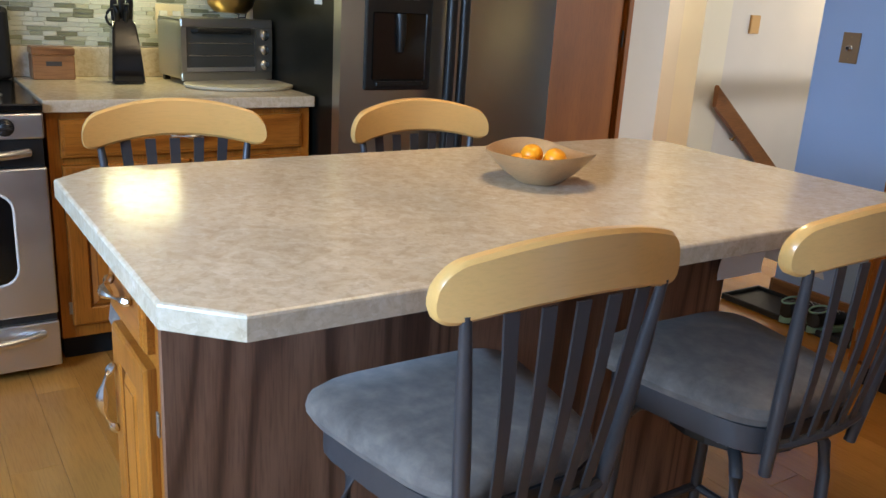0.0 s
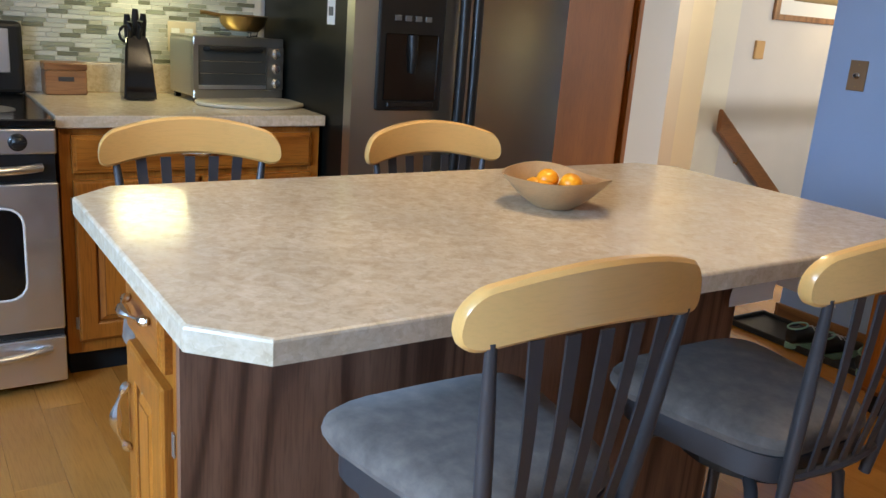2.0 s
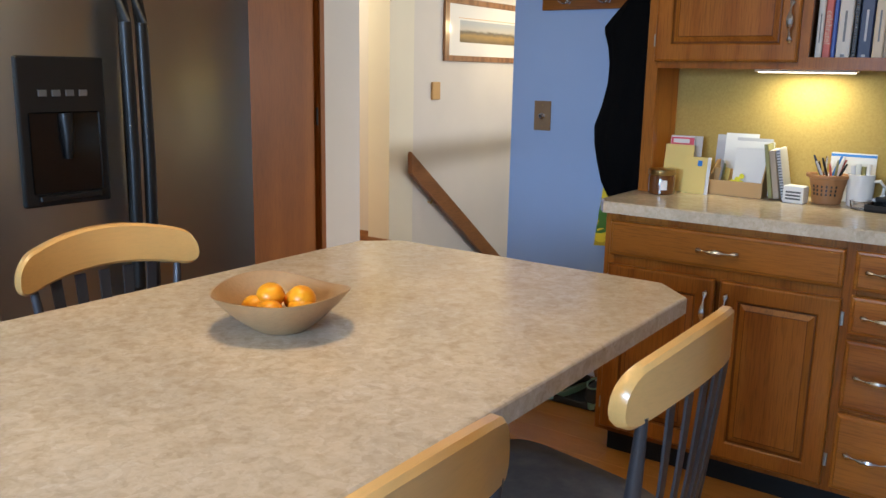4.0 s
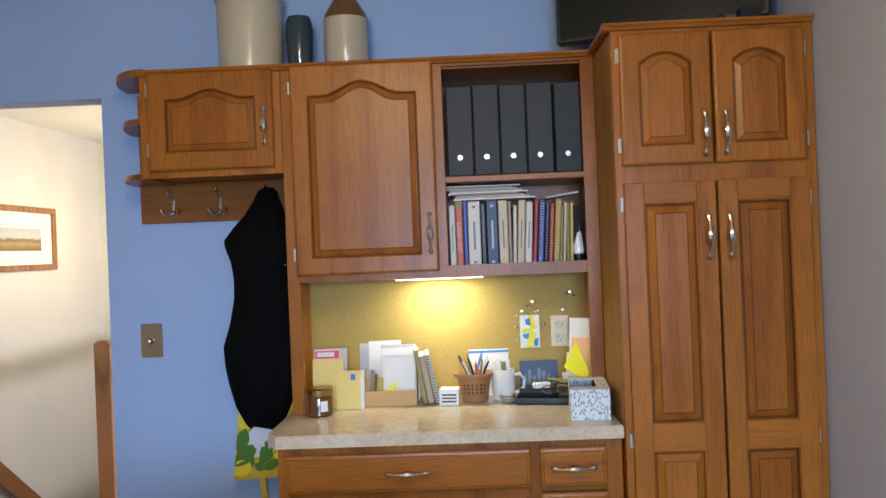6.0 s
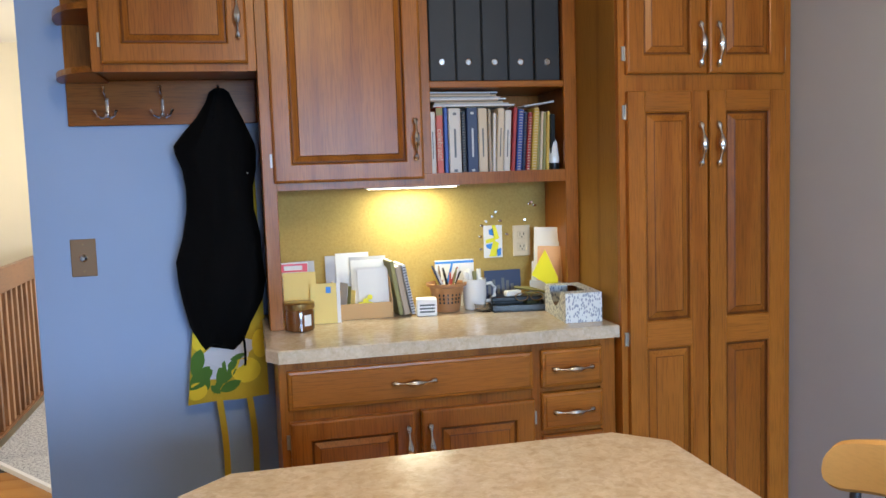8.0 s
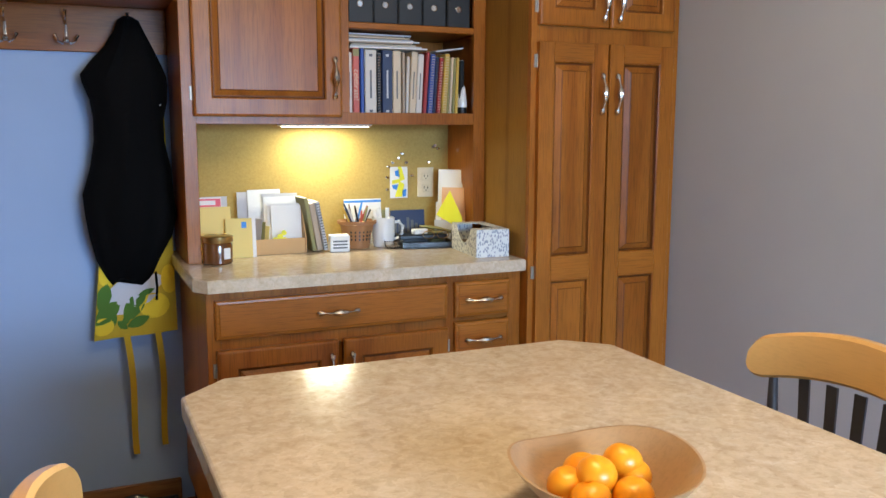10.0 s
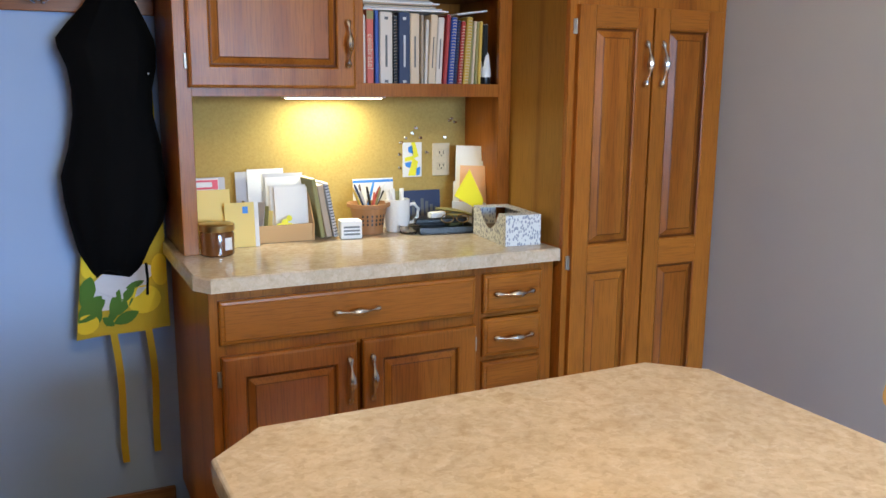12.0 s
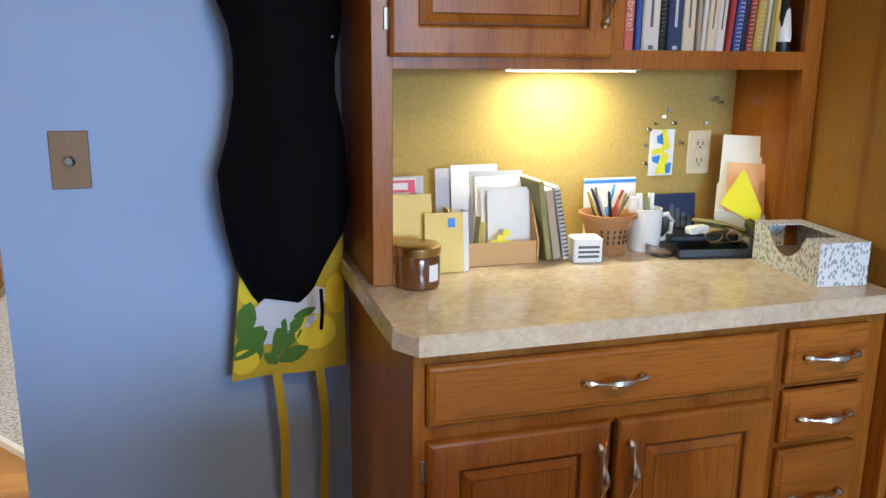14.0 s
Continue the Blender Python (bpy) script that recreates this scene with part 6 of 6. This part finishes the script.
bm_tube(bm, [(-0.115, -0.19, 0.87), (-0.112, -0.185, 0.82), (-0.115, -0.18, 0.775)], 0.004, 6)
part("drawstring", bm, CLOTH_BLACK, jk)
bm = bmesh.new()
bm_lathe(bm, [(0.003, 0), (0.003, 0.002)], 8)
part("snap", bm, GREY_P, jk, "", False, pose(-0.075, -0.165, 1.405, 90, 0, 0))

# lemon print apron behind the jacket
ap = thing("apron", "yellow lemon-print apron hanging behind the jacket", "apron", pose(0, 0, 0))
def ap_pt(u, z):
    """u runs 0..1 across; the cloth is wider lower down and softly folded."""
    s = (1.45 - z) / 0.8
    xl, xr = -0.22 - 0.088 * s, -0.052 + 0.010 * s
    x = xl + (xr - xl) * u
    return (x, -0.024 - 0.055 * min(1.0, s * 1.6) - 0.006 * math.sin(9 * u + 2) * s, z + 0.012 * u * s)
bm = bmesh.new()
nu, nz = 14, 12
f_, b_ = [], []
rings = []
for j in range(nz + 1):
    z = 0.632 + (1.45 - 0.632) * j / nz
    fr_ = [Vector(ap_pt(i / nu, z)) for i in range(nu + 1)]
    rings.append(fr_ + [p + Vector((0, 0.003, 0)) for p in fr_[::-1]])
bm_rings(bm, rings)
part("cloth", bm, APRON, ap)


def blob(name, u, z, ru, rz, turn, mt, pts=10, leaf=False):
    bm = bmesh.new()
    c, s = math.cos(radians(turn)), math.sin(radians(turn))
    ring = []
    for k in range(pts):
        a = 2 * math.pi * k / pts
        x, y = ru * math.cos(a), rz * math.sin(a) * (abs(math.sin(a)) ** 0.8 if leaf else 1)
        ring.append((x * c - y * s, x * s + y * c))
    lev = blob.level = blob.level + 1
    y0 = -0.0035 - 0.00025 * (lev % 12)
    base = ap_pt(u, z)
    out = []
    for x, y in ring:
        w = 0.27
        uu = min(0.995, max(0.005, u + x / w))
        p = ap_pt(uu, max(0.636, z - 0.012 + y - 0.012 * uu))
        out.append(Vector((p[0], p[1] + y0, p[2])))
    bm_rings(bm, [out, [p + Vector((0, 0.002, 0)) for p in out]])
    part(name, bm, mt, ap)


blob.level = 0
for u, z, ru, rz, tn in ((0.45, 0.800, 0.085, 0.050, 5), (0.30, 0.765, 0.04, 0.04, 0), (0.60, 0.83, 0.07, 0.03, 10)):
    blob("white_patch", u, z, ru, rz, tn, WHITE_CLOTH, 14)
for u, z, ru, rz, tn in ((0.72, 0.752, 0.052, 0.044, 0), (0.12, 0.870, 0.035, 0.045, 0), (0.92, 0.84, 0.03, 0.05, 0), (0.10, 0.690, 0.035, 0.03, 0)):
    blob("lemon", u, z, ru, rz, tn, LEMON, 18)
for u, z, ru, rz, tn in ((0.14, 0.735, 0.055, 0.030, 42), (0.08, 0.790, 0.045, 0.028, 75), (0.52, 0.700, 0.040, 0.018, 25), (0.40, 0.745, 0.045, 0.016, 75), (0.50, 0.755, 0.040, 0.014, 65), (0.20, 0.700, 0.03, 0.014, 60), (0.38, 0.710, 0.040, 0.012, 60), (0.47, 0.730, 0.045, 0.013, 40), (0.33, 0.690, 0.022, 0.012, -40), (0.55, 0.770, 0.03, 0.010, 55), (0.62, 0.80, 0.03, 0.010, 20), (0.43, 0.760, 0.020, 0.010, 100)):
    blob("leaf", u, z, ru, rz, tn, GREEN_LEAF, 14, True)
for x, z1, dx in ((-0.208, 0.205, 0.022), (-0.108, 0.225, 0.018)):
    bm = bmesh.new()
    rings = []
    for k in range(15):
        u = k / 14
        z = 0.650 + (z1 - 0.650) * u
        xx = x + dx * u + 0.006 * math.sin(5 * u)
        yy = -0.082 - 0.010 * math.sin(4.2 * u) + 0.04 * u
        tw = 0.5 * math.sin(3 * u)
        hw = 0.0105
        rings.append([(xx - hw, yy - tw * 0.004, z), (xx - hw, yy - tw * 0.004 - 0.0015, z), (xx + hw, yy + tw * 0.004 - 0.0015, z), (xx + hw, yy + tw * 0.004, z)])
    bm_rings(bm, rings)
    part("tie", bm, APRON, ap, "long yellow tie")

# boot tray and shoes below
bt = thing("boot_tray", "black rubber boot tray on the floor by the wall", "tray", pose(-0.45, -0.150, 0.001))
b = box(-0.385, 0.385, -0.130, 0.130, 0, 0.010, 0.003)
for args in ((-0.39, 0.39, -0.134, -0.120), (-0.39, 0.39, 0.120, 0.132), (-0.39, -0.376, -0.12, 0.12), (0.376, 0.39, -0.12, 0.12)):
    bm_box(b, *args, 0.0, 0.028, 0.004)
part("tray", b, RUBBER, bt)


def shoe(m):
    sh = thing("shoe", "dark running shoe with pale green edging in the boot tray", "shoe", m, "shoes in the tray")
    bm = bmesh.new()
    def ring(x, hw, z0, z1):
        return [(x, hw * math.cos(a), z0 + (z1 - z0) * (0.5 + 0.5 * math.sin(a))) for a in (2 * math.pi * k / 12 for k in range(12))]
    bm_rings(bm, [ring(-0.135, 0.020, 0.02, 0.05), ring(-0.125, 0.034, 0.018, 0.085), ring(-0.08, 0.038, 0.018, 0.095), ring(-0.03, 0.037, 0.018, 0.088), ring(0.02, 0.041, 0.018, 0.078), ring(0.08, 0.045, 0.018, 0.058), ring(0.12, 0.038, 0.018, 0.046), ring(0.142, 0.016, 0.02, 0.036)])
    part("upper", bm, RUBBER, sh, "", True)
    bm = bmesh.new()
    out = [(0.148 * math.cos(a), (0.042 + 0.008 * math.cos(a)) * math.sin(a)) for a in (2 * math.pi * k / 24 for k in range(24))]
    bm_rings(bm, [[(x, y, 0.0) for x, y in out], [(x * 1.01, y * 1.04, 0.012) for x, y in out], [(x, y, 0.024) for x, y in out]])
    part("sole", bm, GREEN_TRIM, sh, "pale green rubber sole", True)
    bm = bmesh.new()
    bm_tube(bm, [(-0.10 + 0.045 * math.cos(a), 0.030 * math.sin(a), 0.096 + 0.008 * math.cos(a)) for a in (2 * math.pi * k / 16 for k in range(17))], 0.004, 6)
    part("collar", bm, GREEN_TRIM, sh, "", True)
    for k in range(4):
        bm = bmesh.new()
        x = -0.03 + 0.024 * k
        z = 0.093 - 0.008 * k
        bm_tube(bm, [(x, -0.026, z - 0.012), (x + 0.006, 0, z), (x, 0.026, z - 0.012)], 0.003, 6)
        part("lace", bm, PAPER_G, sh, "", True)
    return sh


shoe(pose(-0.47, -0.17, 0.0115, 0, 0, 75))
shoe(pose(-0.36, -0.16, 0.0115, 0, 0, 82))
shoe(pose(-0.20, -0.15, 0.0115, 0, 0, 95))

# paper towel under the island's far overhang
pt = thing("paper_towel", "paper towel roll hanging under the island worktop", "paper towel", pose(0.30, -1.685, 0.793))
bm = bmesh.new()
for (y, z) in ((-1, 0),):
    rings = [[(x, r * math.cos(a), r * math.sin(a)) for a in (2 * math.pi * k / 24 for k in range(24))] for x, r in ((-0.12, 0.018), (-0.12, 0.052), (0.12, 0.052), (0.12, 0.018))]
bm_rings(bm, rings, cap0=False, cap1=False)
part("roll", bm, PAPER, pt, "", True)
bm = bmesh.new()
pts = [(0.0525, 0.0), (0.056, -0.04), (0.066, -0.08), (0.080, -0.105)]
bm_rings(bm, [[(-0.118, y, z) for y, z in pts] + [(-0.118, y - 0.001, z) for y, z in pts[::-1]], [(0.118, y, z - 0.01) for y, z in pts] + [(0.118, y - 0.001, z - 0.01) for y, z in pts[::-1]]])
part("loose_sheet", bm, PAPER, pt)
for x in (-0.135, 0.135):
    part("bracket", box(x - 0.004, x + 0.004, -0.015, 0.015, -0.02, 0.0735, 0.002), NICKEL, pt)
bm = bmesh.new()
bm_tube(bm, [(-0.135, 0, 0), (0.135, 0, 0)], 0.006, 8)
part("rod", bm, NICKEL, pt)

# ---- floor planks and wall tiles ----
PW, PL = 0.128, 1.21
plank_me = finish("plank", box(-PL / 2 + 0.0003, PL / 2 - 0.0003, -PW / 2 + 0.0003, PW / 2 - 0.0003, -0.0115, 0.0, 0.0006), FLOOR_W)
far = bmesh.new()
row = 0
y = SY + PW / 2
while y < 1.86:
    x = -5.2 - (row * 0.37) % 1.0 * PL + PL / 2
    if y < 0.22:
        lo, hi = WX - 0.02, EX + 0.02
    elif y < 1.42:
        lo, hi = -5.2, 2.6
    else:
        lo, hi = -5.2, -2.755
    while x < hi + PL / 2:
        a, c = max(x - PL / 2, lo), min(x + PL / 2, hi)
        if y > -3.75 and x > -3.4 and c - a > PL - 0.001:
            o = new("plank", plank_me)
            o.parent = floor
            o.location = (x, y, 0)
        elif c - a > 0.01:
            bm_box(far, a + 0.0008, c - 0.0008, y - PW / 2 + 0.0006, min(y + PW / 2 - 0.0006, 1.41 if y < 1.42 else 9), -0.0115, 0.0)
        x += PL
    row += 1
    y += PW
part("far_planks", far, FLOOR_W, floor)["kind"] = "stuff"

tile_mat = mat("mosaic_tile", (0.5, 0.5, 0.45), 0.18, 0, 0.2)
t, b = nodes_of(tile_mat)
info = t.nodes.new("ShaderNodeObjectInfo")
geo = t.nodes.new("ShaderNodeNewGeometry")
ad = t.nodes.new("ShaderNodeMath")
ad.operation = "ADD"
t.links.new(info.outputs["Random"], ad.inputs[0])
t.links.new(geo.outputs["Random Per Island"], ad.inputs[1])
fr = t.nodes.new("ShaderNodeMath")
fr.operation = "FRACT"
t.links.new(ad.outputs[0], fr.inputs[0])
r = ramp(t, fr.outputs[0], [(0.0, (0.46, 0.46, 0.39)), (0.28, (0.28, 0.285, 0.20)), (0.45, (0.55, 0.54, 0.46)), (0.72, (0.17, 0.168, 0.110)), (0.86, (0.40, 0.385, 0.28))])
r.node.color_ramp.interpolation = "CONSTANT"
t.links.new(r, b.inputs["Base Color"])
splash = structure("backsplash", box(WX, WX + 0.006, -3.90, -2.106, 0.996, 1.50), CREAM, "glass and stone strip mosaic backsplash", "backsplash")
TH, TW = 0.0165, 0.072
tile_mes = [finish("tile", box(0.0062, 0.0105, -w / 2 + 0.0008, w / 2 - 0.0008, -TH / 2 + 0.0008, TH / 2 - 0.0008, 0.0008), tile_mat) for w in (TW, TW * 0.62)]
far = bmesh.new()
rng = random.Random(5)
z = 0.998 + TH / 2
while z < 1.49:
    y = -3.88 + rng.uniform(0, 0.05)
    while y < -2.20:
        k = 0 if rng.random() < 0.7 else 1
        w = (TW, TW * 0.62)[k]
        if y > -3.08 and z < 1.255:
            o = new("tile", tile_mes[k])
            o.parent = splash
            o.location = (WX, y + w / 2, z)
        else:
            bm_box(far, WX + 0.0062, WX + 0.0105, y + 0.0008, y + w - 0.0008, z - TH / 2 + 0.0008, z + TH / 2 - 0.0008)
        y += w
    z += TH
part("far_tiles", far, tile_mat, splash)["kind"] = "stuff"
